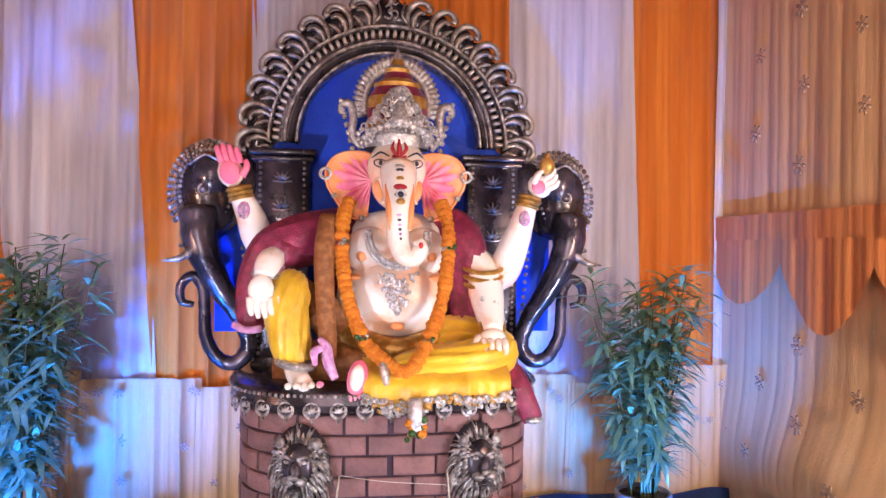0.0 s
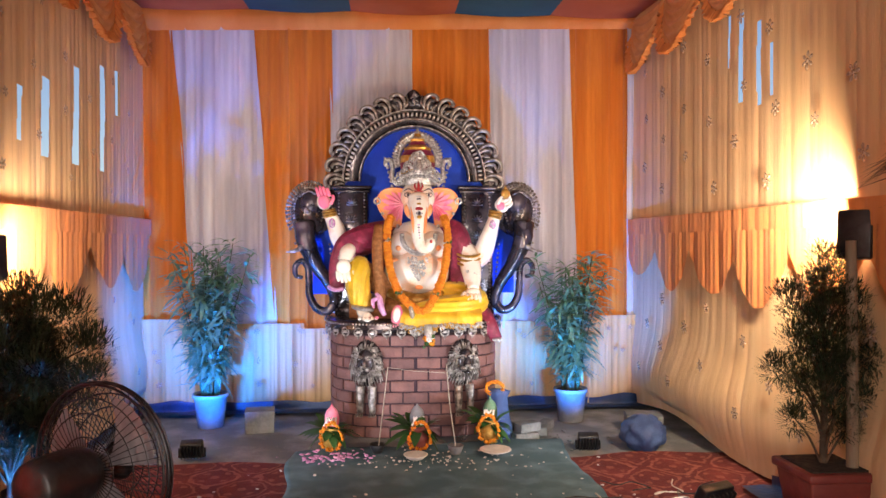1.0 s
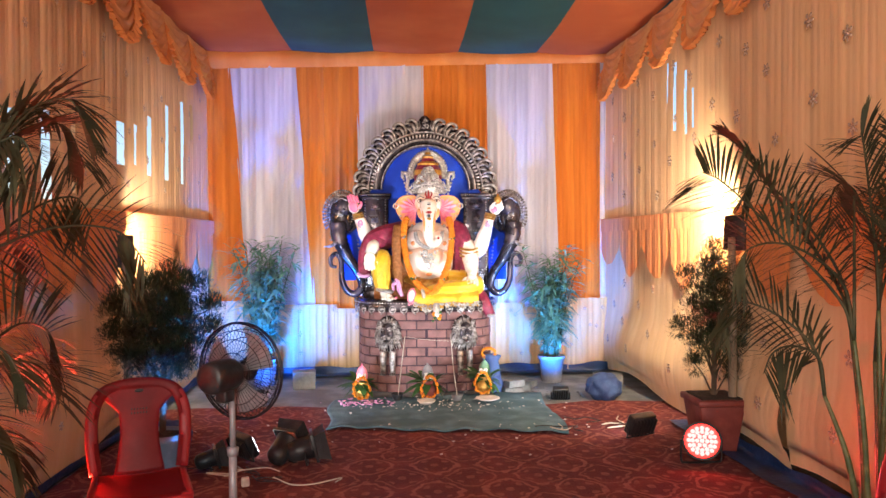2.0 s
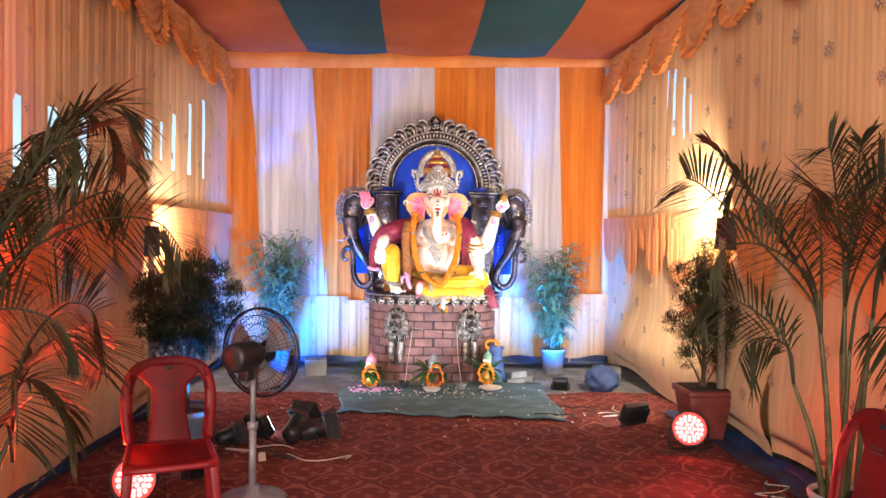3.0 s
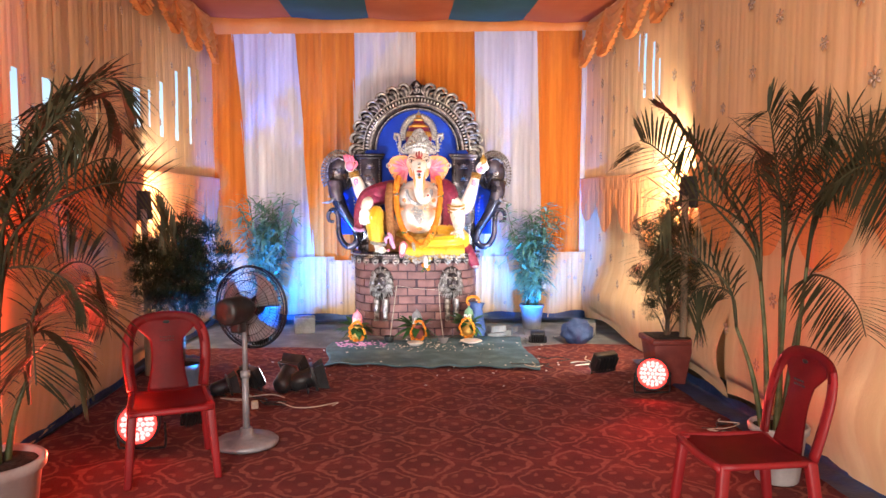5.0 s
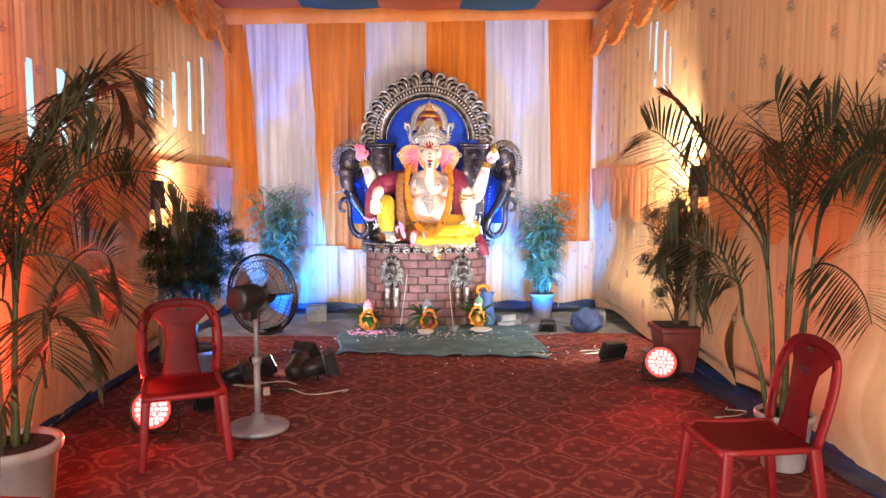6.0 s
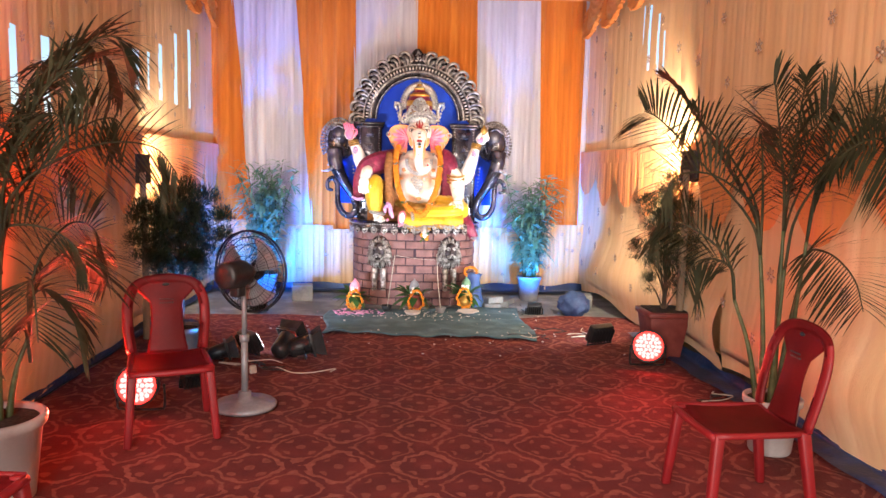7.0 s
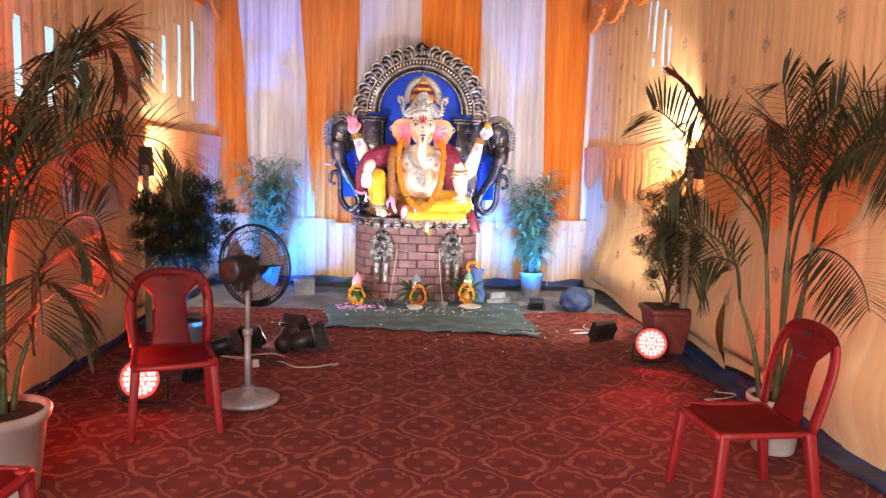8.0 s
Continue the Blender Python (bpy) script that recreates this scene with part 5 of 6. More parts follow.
def pedestal_fan(at, turn):
    fan = thing("pedestal_fan", "grey pedestal fan with a round wire guard, seen at rest", "fan", at, turn)
    bm = bmesh.new()
    lathe(bm, [(0.0, 0.0), (0.20, 0.0), (0.205, 0.018), (0.19, 0.032), (0.10, 0.045), (0.045, 0.06), (0.04, 0.10), (0.0, 0.10)], seg=36)
    part("base", bm, GREYMETAL, fan)
    bm = bmesh.new()
    tube(bm, [(0, 0, 0.05), (0, 0, 0.45)], 0.022, seg=14, steps=2)
    tube(bm, [(0, 0, 0.44), (0, 0, 0.78)], 0.016, seg=14, steps=2)
    lathe(bm, [(0.0, 0.43), (0.03, 0.43), (0.032, 0.47), (0.0, 0.48)], seg=14)
    part("stem", bm, GREYMETAL, fan)
    bm = bmesh.new()
    # the motor hangs on the camera's side, the guard looks at the throne
    tube(bm, [(0, -0.20, 0.875), (0, -0.17, 0.875), (0, -0.02, 0.875), (0, 0.04, 0.875)], [0.055, 0.085, 0.085, 0.05], seg=18, steps=4)
    box(bm, (0, -0.06, 0.78), (0.07, 0.08, 0.10), bevel=0.012)
    part("motor", bm, BLACK, fan)
    guard = bmesh.new()
    c = Vector((0, 0.07, 0.875))
    turn_y = turned(90, 0, 0)
    for R, y in ((0.225, 0.0), (0.222, 0.018), (0.222, -0.018)):
        ring(guard, c + Vector((0, y, 0)), R, 0.0045, turn_y, 48, 6)
    for side in (-1, 1):
        for R, y in ((0.09, 0.062), (0.15, 0.052), (0.19, 0.038)):
            ring(guard, c + Vector((0, side * y, 0)), R, 0.0022, turn_y, 36, 4)
        for k in range(56):
            g = 2 * math.pi * k / 56
            pts = [c + Vector((r * math.cos(g + 0.25 * (0.225 - r)), side * y, r * math.sin(g + 0.25 * (0.225 - r)))) for r, y in ((0.05, 0.066), (0.12, 0.06), (0.185, 0.044), (0.222, 0.01))]
            tube(guard, pts, 0.0015, seg=3, steps=2, caps=False)
        lathe_c = c + Vector((0, side * 0.068, 0))
        ball(guard, lathe_c, (0.055, 0.008, 0.055), seg=16)
    wide = Matrix.Translation(c) @ Matrix.Diagonal((1.18, 1.0, 1.18, 1)) @ Matrix.Translation(-c)
    bmesh.ops.transform(guard, matrix=wide, verts=guard.verts)
    tagged(part("wire_guard", guard, DARKMETAL, fan), kind="stuff")
    for k in range(3):
        bm = bmesh.new()

        def blade(u, v):
            g = radians(120 * k + 8 + 78 * u * (0.6 + 0.4 * v))
            r = 0.03 + 0.195 * v
            return c + Vector((r * math.cos(g), 0.025 * (u - 0.5), r * math.sin(g)))
        grid(bm, 8, 6, blade)
        part("blade", bm, GREYMETAL, fan)
    bm = bmesh.new()
    ball(bm, c, (0.04, 0.03, 0.04), seg=14)
    part("hub", bm, GREYMETAL, fan)


pedestal_fan((-1.14, -4.78, 0.022), -25)


def par_light(at, aim, face, label, size=0.125):
    """A short round spotlight with a ring of LEDs, in a bracket."""
    lt = thing("par_light", label, "spotlight", at)
    d = (Vector(aim) - Vector(at) - Vector((0, 0, 0.16))).normalized()
    turn = d.to_track_quat("Y", "Z").to_matrix().to_4x4()
    m = Matrix.Translation((0, 0, 0.17)) @ turn
    bm = bmesh.new()
    lathe(bm, [(0.0, -0.10), (0.06, -0.10), (0.085, -0.07), (size, 0.02), (size + 0.008, 0.10), (size - 0.006, 0.10), (size - 0.008, 0.075), (0.0, 0.075)], seg=24)
    bmesh.ops.transform(bm, matrix=m @ turned(-90, 0, 0), verts=bm.verts)
    part("housing", bm, BLACK, lt)
    # red glow ring round the LEDs imitates the lamp's halo
    bm = bmesh.new()
    lathe(bm, [(0.0, 0.077), (size - 0.002, 0.079), (size - 0.002, 0.082), (0.0, 0.083)], seg=24)
    bmesh.ops.transform(bm, matrix=m @ turned(-90, 0, 0), verts=bm.verts)
    part("halo_plate", bm, HALO_RED, lt)
    bm = bmesh.new()
    for r, c in ((0.0, 1), (0.033, 6), (0.063, 12), (0.088, 16)):
        for k in range(c):
            g = 2 * math.pi * k / c
            ball(bm, (r * math.cos(g), 0.088, r * math.sin(g)), (0.0155, 0.008, 0.0155), seg=8)
    bmesh.ops.transform(bm, matrix=m, verts=bm.verts)
    tagged(part("led_face", bm, face, lt), kind="stuff")
    bm = bmesh.new()
    tube(bm, [(-size - 0.02, 0, 0.17), (-size - 0.02, 0, 0.03), (-size + 0.02, 0, 0.008), (size - 0.02, 0, 0.008), (size + 0.02, 0, 0.03), (size + 0.02, 0, 0.17)], 0.008, seg=6, steps=4)
    part("bracket", bm, DARKMETAL, lt)
    return lt


par_light((-1.77, -4.86, 0.024), (-1.6, -7.2, 0.6), LED_RED, "round LED spotlight glowing red, on the carpet")
par_light((1.88, -3.76, 0.024), (0.9, -6.6, 0.55), LED_RED, "round LED spotlight glowing red, before a potted bush")


def floodlight(at, turn, tilt, lit, label, w=0.24, h=0.17):
    fl = thing("floodlight", label, "floodlight", at, turn)
    m = Matrix.Translation((0, 0, h * 0.62)) @ turned(tilt, 0, 0)
    bm = bmesh.new()
    box(bm, (0, 0, 0), (w, 0.07, h), bevel=0.012)
    bmesh.ops.transform(bm, matrix=m, verts=bm.verts)
    body = part("housing", bm, BLACK, fl)
    bm = bmesh.new()
    box(bm, (0, -0.05, 0), (0.006, 0.035, h * 0.8))
    bmesh.ops.transform(bm, matrix=m, verts=bm.verts)
    fin = part("cooling_fin", bm, BLACK, body, flat=True)
    for k in range(7):
        piece("cooling_fin", fin.data, body, pose(-w / 2 + w * (k + 0.5) / 7, 0, 0))
    bpy.data.objects.remove(fin)
    bm = bmesh.new()
    box(bm, (0, 0.036, 0), (w * 0.86, 0.006, h * 0.82), bevel=0.002)
    bmesh.ops.transform(bm, matrix=m, verts=bm.verts)
    part("glass", bm, lit, fl)
    bm = bmesh.new()
    tube(bm, [(-w / 2 - 0.012, 0, h * 0.62), (-w / 2 - 0.012, 0, 0.02), (-w / 2, 0, 0.008), (w / 2, 0, 0.008), (w / 2 + 0.012, 0, 0.02), (w / 2 + 0.012, 0, h * 0.62)], 0.007, seg=6, steps=3)
    part("bracket", bm, DARKMETAL, fl)
    return fl


floodlight((-1.38, -3.42, 0.024), -48, 25, LED_WHITE, "black floodlight glowing white towards the throne")
floodlight((1.68, -3.05, 0.024), 24, 25, LED_WHITE, "black floodlight glowing white towards the throne")
# the two cyan fixtures are unseen, added as source of the plants' light
floodlight((-1.65, -1.64, 0.024), 4, 30, LED_CYAN, "small black floodlight glowing cyan, assumed under a plant", 0.16, 0.12)
floodlight((1.36, -1.58, 0.0), -5, 30, LED_CYAN, "small black floodlight glowing cyan, assumed under a plant", 0.16, 0.12)
floodlight((-1.60, -4.36, 0.024), 40, 30, LED_CYAN, "small black floodlight glowing blue under a bush", 0.14, 0.11)


def can_light(at, turn, label, s=1.0, tilt=14):
    """An unlit black stage can: a deep round body with a square colour frame."""
    lt = thing("stage_can", label, "stage light", at, turn)
    m = Matrix.Translation((0, 0, 0.135 * s)) @ turned(tilt, 0, 0)
    bm = bmesh.new()
    lathe(bm, [(0.0, -0.17), (0.06, -0.165), (0.095, -0.13), (0.105, -0.05), (0.11, 0.06), (0.12, 0.07), (0.12, 0.085), (0.098, 0.085), (0.09, 0.0), (0.0, -0.02)], seg=22)
    bmesh.ops.transform(bm, matrix=m @ turned(-90, 0, 0) @ Matrix.Scale(s, 4), verts=bm.verts)
    part("body", bm, BLACK, lt)
    bm = bmesh.new()
    for a, b, c, d in ((-0.125, 0, 0.012, 0.27), (0.125, 0, 0.012, 0.27), (0, 0.13, 0.26, 0.012), (0, -0.13, 0.26, 0.012)):
        box(bm, (a, 0.10, b), (c, 0.03, d), bevel=0.003)
    bmesh.ops.transform(bm, matrix=m @ Matrix.Scale(s, 4), verts=bm.verts)
    part("colour_frame", bm, BLACK, lt)
    bm = bmesh.new()
    lathe(bm, [(0.150, 0.105), (0.205, 0.23), (0.198, 0.23), (0.143, 0.108)], seg=4)
    bmesh.ops.transform(bm, matrix=m @ turned(-90, 0, 0) @ turned(0, 0, 45) @ Matrix.Scale(s, 4), verts=bm.verts)
    part("hood", bm, SACKING, lt, "matt black flared hood", flat=True)
    bm = bmesh.new()
    tube(bm, [(-0.135, 0, 0.135), (-0.135, 0.02, 0.012), (0, 0.04, 0.008), (0.135, 0.02, 0.012), (0.135, 0, 0.135)], 0.008, seg=6, steps=3)
    bmesh.ops.transform(bm, matrix=Matrix.Scale(s, 4), verts=bm.verts)
    part("yoke", bm, DARKMETAL, lt)


can_light((-1.08, -3.52, 0.024), -28, "black stage can light tilted back, unlit on the carpet", 0.76, 30)
can_light((-0.93, -3.54, 0.024), -80, "black stage can light with a square colour frame, unlit", 0.74)
can_light((-1.57, -3.66, 0.024), -70, "small black stage can light lying unlit on the carpet", 0.55)


def pole_lamp(x, y, top, turn):
    """A bamboo pole that carries a black flood box turned to the wall."""
    pl = thing("pole_lamp", "bamboo pole carrying a black flood box turned to the curtain", "lamp", (x, y, 0.0), turn)
    bm = bmesh.new()
    tube(bm, [(0, 0, 0), (0.005, 0, top * 0.5), (-0.004, 0, top)], [0.032, 0.03, 0.027], seg=10, steps=10, wave=lambda k, g: 0.10 * max(0, math.sin(k * 40) - 0.9) * 10)
    part("pole", bm, WOOD, pl)
    bm = bmesh.new()
    box(bm, (0, 0.08, top + 0.03), (0.17, 0.10, 0.26), turned(-6, 0, 0), bevel=0.012)
    part("flood_box", bm, BLACK, pl)
    bm = bmesh.new()
    box(bm, (0, 0.133, top + 0.036), (0.145, 0.006, 0.23), turned(-6, 0, 0), bevel=0.002)
    part("glass", bm, LED_WARM, pl)


pole_lamp(2.225, -3.50, 1.62, -50)
pole_lamp(-2.41, -2.88, 1.50, 40)


# ---- plants ----
def pot(parent, r, h, material, square=False, label=""):
    bm = bmesh.new()
    if square:
        box(bm, (0, 0, h * 0.45), (2 * r, 2 * r, h * 0.9), bevel=0.012, taper=0.72)
        box(bm, (0, 0, h * 0.94), (2 * r + 0.035, 2 * r + 0.035, h * 0.12), bevel=0.012)
    else:
        lathe(bm, [(0.0, 0.0), (r * 0.70, 0.0), (r * 0.74, 0.01), (r * 0.93, h * 0.86), (r * 1.02, h * 0.88), (r * 1.04, h * 0.97), (r * 1.0, h), (r * 0.90, h * 0.985), (r * 0.88, h * 0.9)], seg=28)
    ob = part("pot", bm, material, parent, label)
    bm = bmesh.new()
    if square:
        box(bm, (0, 0, h + 0.004), (2 * r * 0.9, 2 * r * 0.9, 0.012), bevel=0.004)
    else:
        grid(bm, 20, 4, lambda u, v: Vector((r * 0.89 * v * math.cos(2 * math.pi * u), r * 0.89 * v * math.sin(2 * math.pi * u), h * 0.93 + 0.01 * noise.noise((u * 9, v * 9, 1)))), closed=True)
    part("soil", bm, SOIL, parent)
    return ob


def frond(parent, pts, length, seed, spread=0.34):
    """A feather palm leaf: an arching rib with two rows of narrow leaflets."""
    rnd = random.Random(seed)
    bm = bmesh.new()
    line = spline(pts, 10)
    n = len(line) - 1
    tube(bm, line[::4] + [line[-1]], [0.009 - 0.007 * k / (len(line[::4])) for k in range(len(line[::4]) + 1)], seg=5, steps=2)
    total = sum(float(np.linalg.norm(b - a)) for a, b in zip(line, line[1:]))
    pairs = int(total * 0.80 / 0.017)
    roll = radians(rnd.uniform(-75, 75))
    for k in range(pairs):
        t = 0.22 + 0.78 * (k + 0.5) / pairs
        q = line[min(n, int(t * n))]
        d = Vector(line[min(n, int(t * n) + 1)] - line[max(0, int(t * n) - 1)]).normalized()
        side = d.cross(Vector((0, 0, 1)))
        side = side.normalized() if side.length > 0.05 else Vector((1, 0, 0))
        up = side.cross(d).normalized()
        side, up = side * math.cos(roll) + up * math.sin(roll), up * math.cos(roll) - side * math.sin(roll)
        long = spread * (0.35 + 0.65 * math.sin(math.pi * min(1, 0.15 + 0.80 * (t - 0.2) / 0.8))) * rnd.uniform(0.85, 1.1)
        for s in (-1, 1):
            if rnd.random() < 0.04:
                continue
            way = (side * s * 1.0 + d * (0.38 + 0.55 * t * t) + up * rnd.uniform(0.0, 0.22)).normalized()
            leaf(bm, q, Vector(q) + way * long, 0.0135 * rnd.uniform(0.8, 1.2), long * rnd.uniform(0.08, 0.35), segs=4)
    return part("frond", bm, PALMLEAF, parent)


def palm(at, canes, fronds, seed, pot_r, pot_h, label, loose=6):
    """canes: (dx, dy, top); fronds: (cane, tip x, y, z, height of the arch)."""
    pl = thing("palm", label, "potted palm", at, group="potted palms")
    pot(pl, pot_r, pot_h, WHITEPLASTIC, label="white plastic pot")
    rnd = random.Random(seed)
    base = Vector(at)
    for k, (dx, dy, top) in enumerate(canes):
        bm = bmesh.new()
        b = (0.45 * dx + rnd.uniform(-0.03, 0.03), 0.45 * dy + rnd.uniform(-0.03, 0.03), pot_h * 0.85)
        tube(bm, [b, ((b[0] + dx) / 2 * 0.9, (b[1] + dy) / 2 * 0.9, (pot_h + top) / 2), (dx, dy, top)], [0.017, 0.013, 0.009], seg=8, steps=8, wave=lambda t, g: 0.18 * max(0, math.sin(t * 60) - 0.85) * 6)
        part("cane", bm, CANE, pl)
    for k, (c, x, y, z, up) in enumerate(fronds):
        dx, dy, top = canes[c]
        p0, p2 = Vector((dx, dy, top)), Vector((x, y, z)) - base
        mid = p0 * 0.5 + p2 * 0.5 + Vector((0, 0, up))
        p1 = p0 * 0.8 + mid * 0.2 + Vector((0, 0, up * 0.45 + 0.05))
        frond(pl, [p0, p1, mid, p0 * 0.15 + p2 * 0.85 + Vector((0, 0, up * 0.62)), p2], 1.0, seed * 40 + k, 0.34)
    for k in range(loose):
        dx, dy, top = canes[k % len(canes)]
        g = rnd.uniform(0, 6.28)
        reach = rnd.uniform(0.35, 0.65)
        x = max(-0.50, min(0.42, dx + reach * math.cos(g)))
        p0, p2 = Vector((dx, dy, top * rnd.uniform(0.75, 1.0))), Vector((x, dy + reach * math.sin(g), top + rnd.uniform(-0.35, 0.45)))
        mid = p0 * 0.5 + p2 * 0.5 + Vector((0, 0, 0.22))
        frond(pl, [p0, p0 * 0.8 + mid * 0.2 + Vector((0, 0, 0.15)), mid, p0 * 0.15 + p2 * 0.85 + Vector((0, 0, 0.13)), p2], 1.0, seed * 90 + k, 0.30)
    return pl


palm((-1.98, -6.10, 0.024), [(-0.08, 0.05, 1.05), (0.06, 0.0, 1.15), (-0.02, 0.12, 0.95), (0.12, 0.1, 0.75), (-0.16, -0.05, 0.9)],
     [(1, -1.42, -5.85, 2.02, 0.42), (1, -1.25, -5.75, 1.52, 0.30), (0, -1.72, -5.55, 2.15, 0.25), (0, -2.25, -6.1, 2.25, 0.15), (0, -2.46, -5.6, 1.85, 0.35), (2, -1.62, -5.35, 1.70, 0.35), (2, -2.30, -5.3, 1.75, 0.35), (4, -2.45, -6.5, 1.7, 0.35), (4, -2.40, -6.4, 1.25, 0.2), (3, -1.62, -5.7, 0.95, 0.28), (3, -1.64, -5.95, 0.72, 0.22), (3, -1.60, -6.45, 0.85, 0.25), (1, -1.50, -6.35, 1.65, 0.30), (0, -2.1, -6.7, 1.9, 0.3), (1, -1.55, -5.6, 1.92, 0.45), (0, -1.95, -5.4, 2.05, 0.30), (2, -1.85, -5.3, 1.45, 0.40), (4, -2.5, -5.9, 2.05, 0.25), (1, -1.45, -6.2, 1.85, 0.35), (3, -1.75, -5.4, 1.05, 0.35), (4, -2.45, -6.3, 0.8, 0.25), (2, -2.45, -5.2, 1.2, 0.3)],
     3, 0.21, 0.40, "tall areca palm with arching fronds in a white plastic pot")
palm((1.96, -5.55, 0.024), [(-0.13, 0.0, 1.12), (0.02, 0.05, 1.25), (-0.03, -0.08, 1.05), (0.10, -0.05, 1.20), (-0.22, 0.08, 0.85), (0.05, 0.12, 1.0), (-0.08, 0.10, 1.15), (0.14, 0.06, 0.95)],
     [(0, 1.19, -5.4, 1.92, 0.10), (6, 1.36, -5.25, 2.12, 0.10), (0, 1.24, -5.6, 1.44, 0.28), (1, 2.05, -5.5, 2.12, 0.08), (3, 2.22, -5.7, 2.02, 0.16), (1, 1.76, -5.7, 2.06, 0.12), (3, 2.16, -6.2, 1.86, 0.22), (3, 2.14, -6.3, 1.46, 0.42), (2, 2.05, -6.25, 1.66, 0.30), (7, 2.14, -6.0, 0.92, 0.22), (4, 1.46, -5.45, 0.98, 0.18), (4, 1.30, -5.3, 1.22, 0.22), (1, 1.92, -5.2, 1.70, 0.36), (5, 2.36, -5.3, 1.60, 0.30), (6, 1.50, -5.2, 1.86, 0.22), (0, 1.60, -5.9, 1.72, 0.24), (3, 2.36, -5.9, 1.80, 0.30), (1, 2.30, -5.4, 1.95, 0.20)],
     4, 0.155, 0.32, "tall areca palm with arching fronds in a white plastic pot", 0)


def needle_bush(at, low, high, wide, seed, pot_mat, square, n, label, extra=()):
    """A feathery dark conifer-like bush: a stem, limbs, and many short sprays in uneven clumps."""
    b = thing("potted_bush", label, "potted bush", at, group="potted bushes")
    pot(b, 0.17 if square else 0.15, 0.40 if square else 0.34, pot_mat, square)
    rnd = random.Random(seed)
    bm = bmesh.new()
    tube(bm, [(0, 0, 0.34), (0.012, 0.01, low + 0.2), (0, 0, high - 0.15)], [0.022, 0.016, 0.006], seg=8, steps=6)
    clumps = []
    count = 30
    for k in range(count):
        t = (k + 0.5) / count
        z = low + (high - low) * t
        w = wide * math.sin(math.pi * (0.20 + 0.62 * t)) ** 0.7
        g = k * 2.4
        r = w * rnd.uniform(0.35, 1.0)
        clumps.append((Vector((r * math.cos(g), r * math.sin(g) * 0.8, z + rnd.uniform(-0.05, 0.05))), rnd.uniform(0.075, 0.135)))
    for x, y, z, r in extra:
        clumps.append((Vector((x, y, z)), r))
    for c, r in clumps:
        tube(bm, [(0, 0, max(0.38, c.z - 0.26)), (c.x * 0.5, c.y * 0.5, c.z - 0.09), tuple(c)], [0.008, 0.006, 0.003], seg=5, steps=3)
    part("stem", bm, BARK, b)
    bm = bmesh.new()
    for k in range(n):
        c, r = clumps[rnd.randrange(len(clumps))]
        d = Vector((rnd.gauss(0, 1), rnd.gauss(0, 1), rnd.gauss(0, 1))).normalized()
        p = c + d * r * rnd.random() ** 0.45
        way = (d * 0.8 + Vector((0, 0, 0.55)) + Vector((rnd.gauss(0, 0.35), rnd.gauss(0, 0.35), 0))).normalized()
        long = rnd.uniform(0.03, 0.065)
        leaf(bm, p, p + way * long, rnd.uniform(0.0035, 0.007), 0.2 * long, segs=2)
    part("foliage", bm, NEEDLE, b)
    return b


needle_bush((-1.79, -3.93, 0.024), 0.78, 1.28, 0.33, 21, GREYPOT, False, 40000, "dark feathery potted bush lit blue from below", [(0.05, 0.0, 1.34, 0.12), (0.13, -0.05, 1.28, 0.12), (-0.30, 0.0, 1.12, 0.10), (-0.33, 0.05, 0.95, 0.10), (0.31, 0.0, 1.0, 0.10)])
needle_bush((2.12, -3.42, 0.024), 0.62, 1.42, 0.20, 22, TERRACOTTA, True, 22000, "dark feathery potted bush in a square maroon pot", [(0.28, -0.05, 0.86, 0.09), (0.24, -0.05, 0.98, 0.08), (0.0, 0.0, 1.50, 0.09), (-0.22, -0.04, 1.30, 0.09), (-0.26, 0.0, 0.92, 0.08)])


def bamboo_plant(at, top, wide, seed, label, stems=24, leaves=1900):
    """A clump of thin stems with long pointed leaves."""
    b = thing("bamboo_plant", label, "potted plant", at, group="bamboo plants by the back curtain")
    pot(b, 0.15, 0.30, GREYPOT, label="grey plastic pot")
    rnd = random.Random(seed)
    tracks = []
    for k in range(stems):
        g = rnd.uniform(0, 6.28)
        r = wide * rnd.uniform(0.15, 0.85)
        h = top * rnd.uniform(0.68, 1.0)
        pts = [(0.07 * math.cos(g), 0.07 * math.sin(g), 0.27), (r * 0.45 * math.cos(g), r * 0.35 * math.sin(g), h * 0.55), (r * math.cos(g), 0.6 * r * math.sin(g), h)]
        tracks.append(spline(pts, 8))
        bm = bmesh.new()
        tube(bm, pts, [0.008, 0.006, 0.003], seg=5, steps=5)
        part("stalk", bm, CANE, b)
    bm = bmesh.new()
    for k in range(leaves):
        line = tracks[rnd.randrange(stems)]
        q = line[int(len(line) * (0.22 + 0.77 * rnd.random() ** 0.8))]
        g = rnd.uniform(0, 6.28)
        way = Vector((math.cos(g), 0.8 * math.sin(g), rnd.uniform(-0.35, 0.75))).normalized()
        long = rnd.uniform(0.12, 0.23)
        start = Vector(q) + Vector((rnd.gauss(0, 0.02), rnd.gauss(0, 0.02), rnd.gauss(0, 0.02)))
        leaf(bm, start, start + way * long, rnd.uniform(0.022, 0.036), long * rnd.uniform(0.1, 0.5), segs=4, fold=0.004)
    part("leaves", bm, LEAFPALE, b)


bamboo_plant((-1.76, -0.62, 0.0), 1.62, 0.42, 31, "leafy bamboo-like potted plant lit cyan beside the throne")
bamboo_plant((1.46, -0.66, 0.0), 1.52, 0.40, 32, "leafy bamboo-like plant in a grey pot lit cyan", 22, 1700)

# ---- offerings and clutter before the pedestal ----


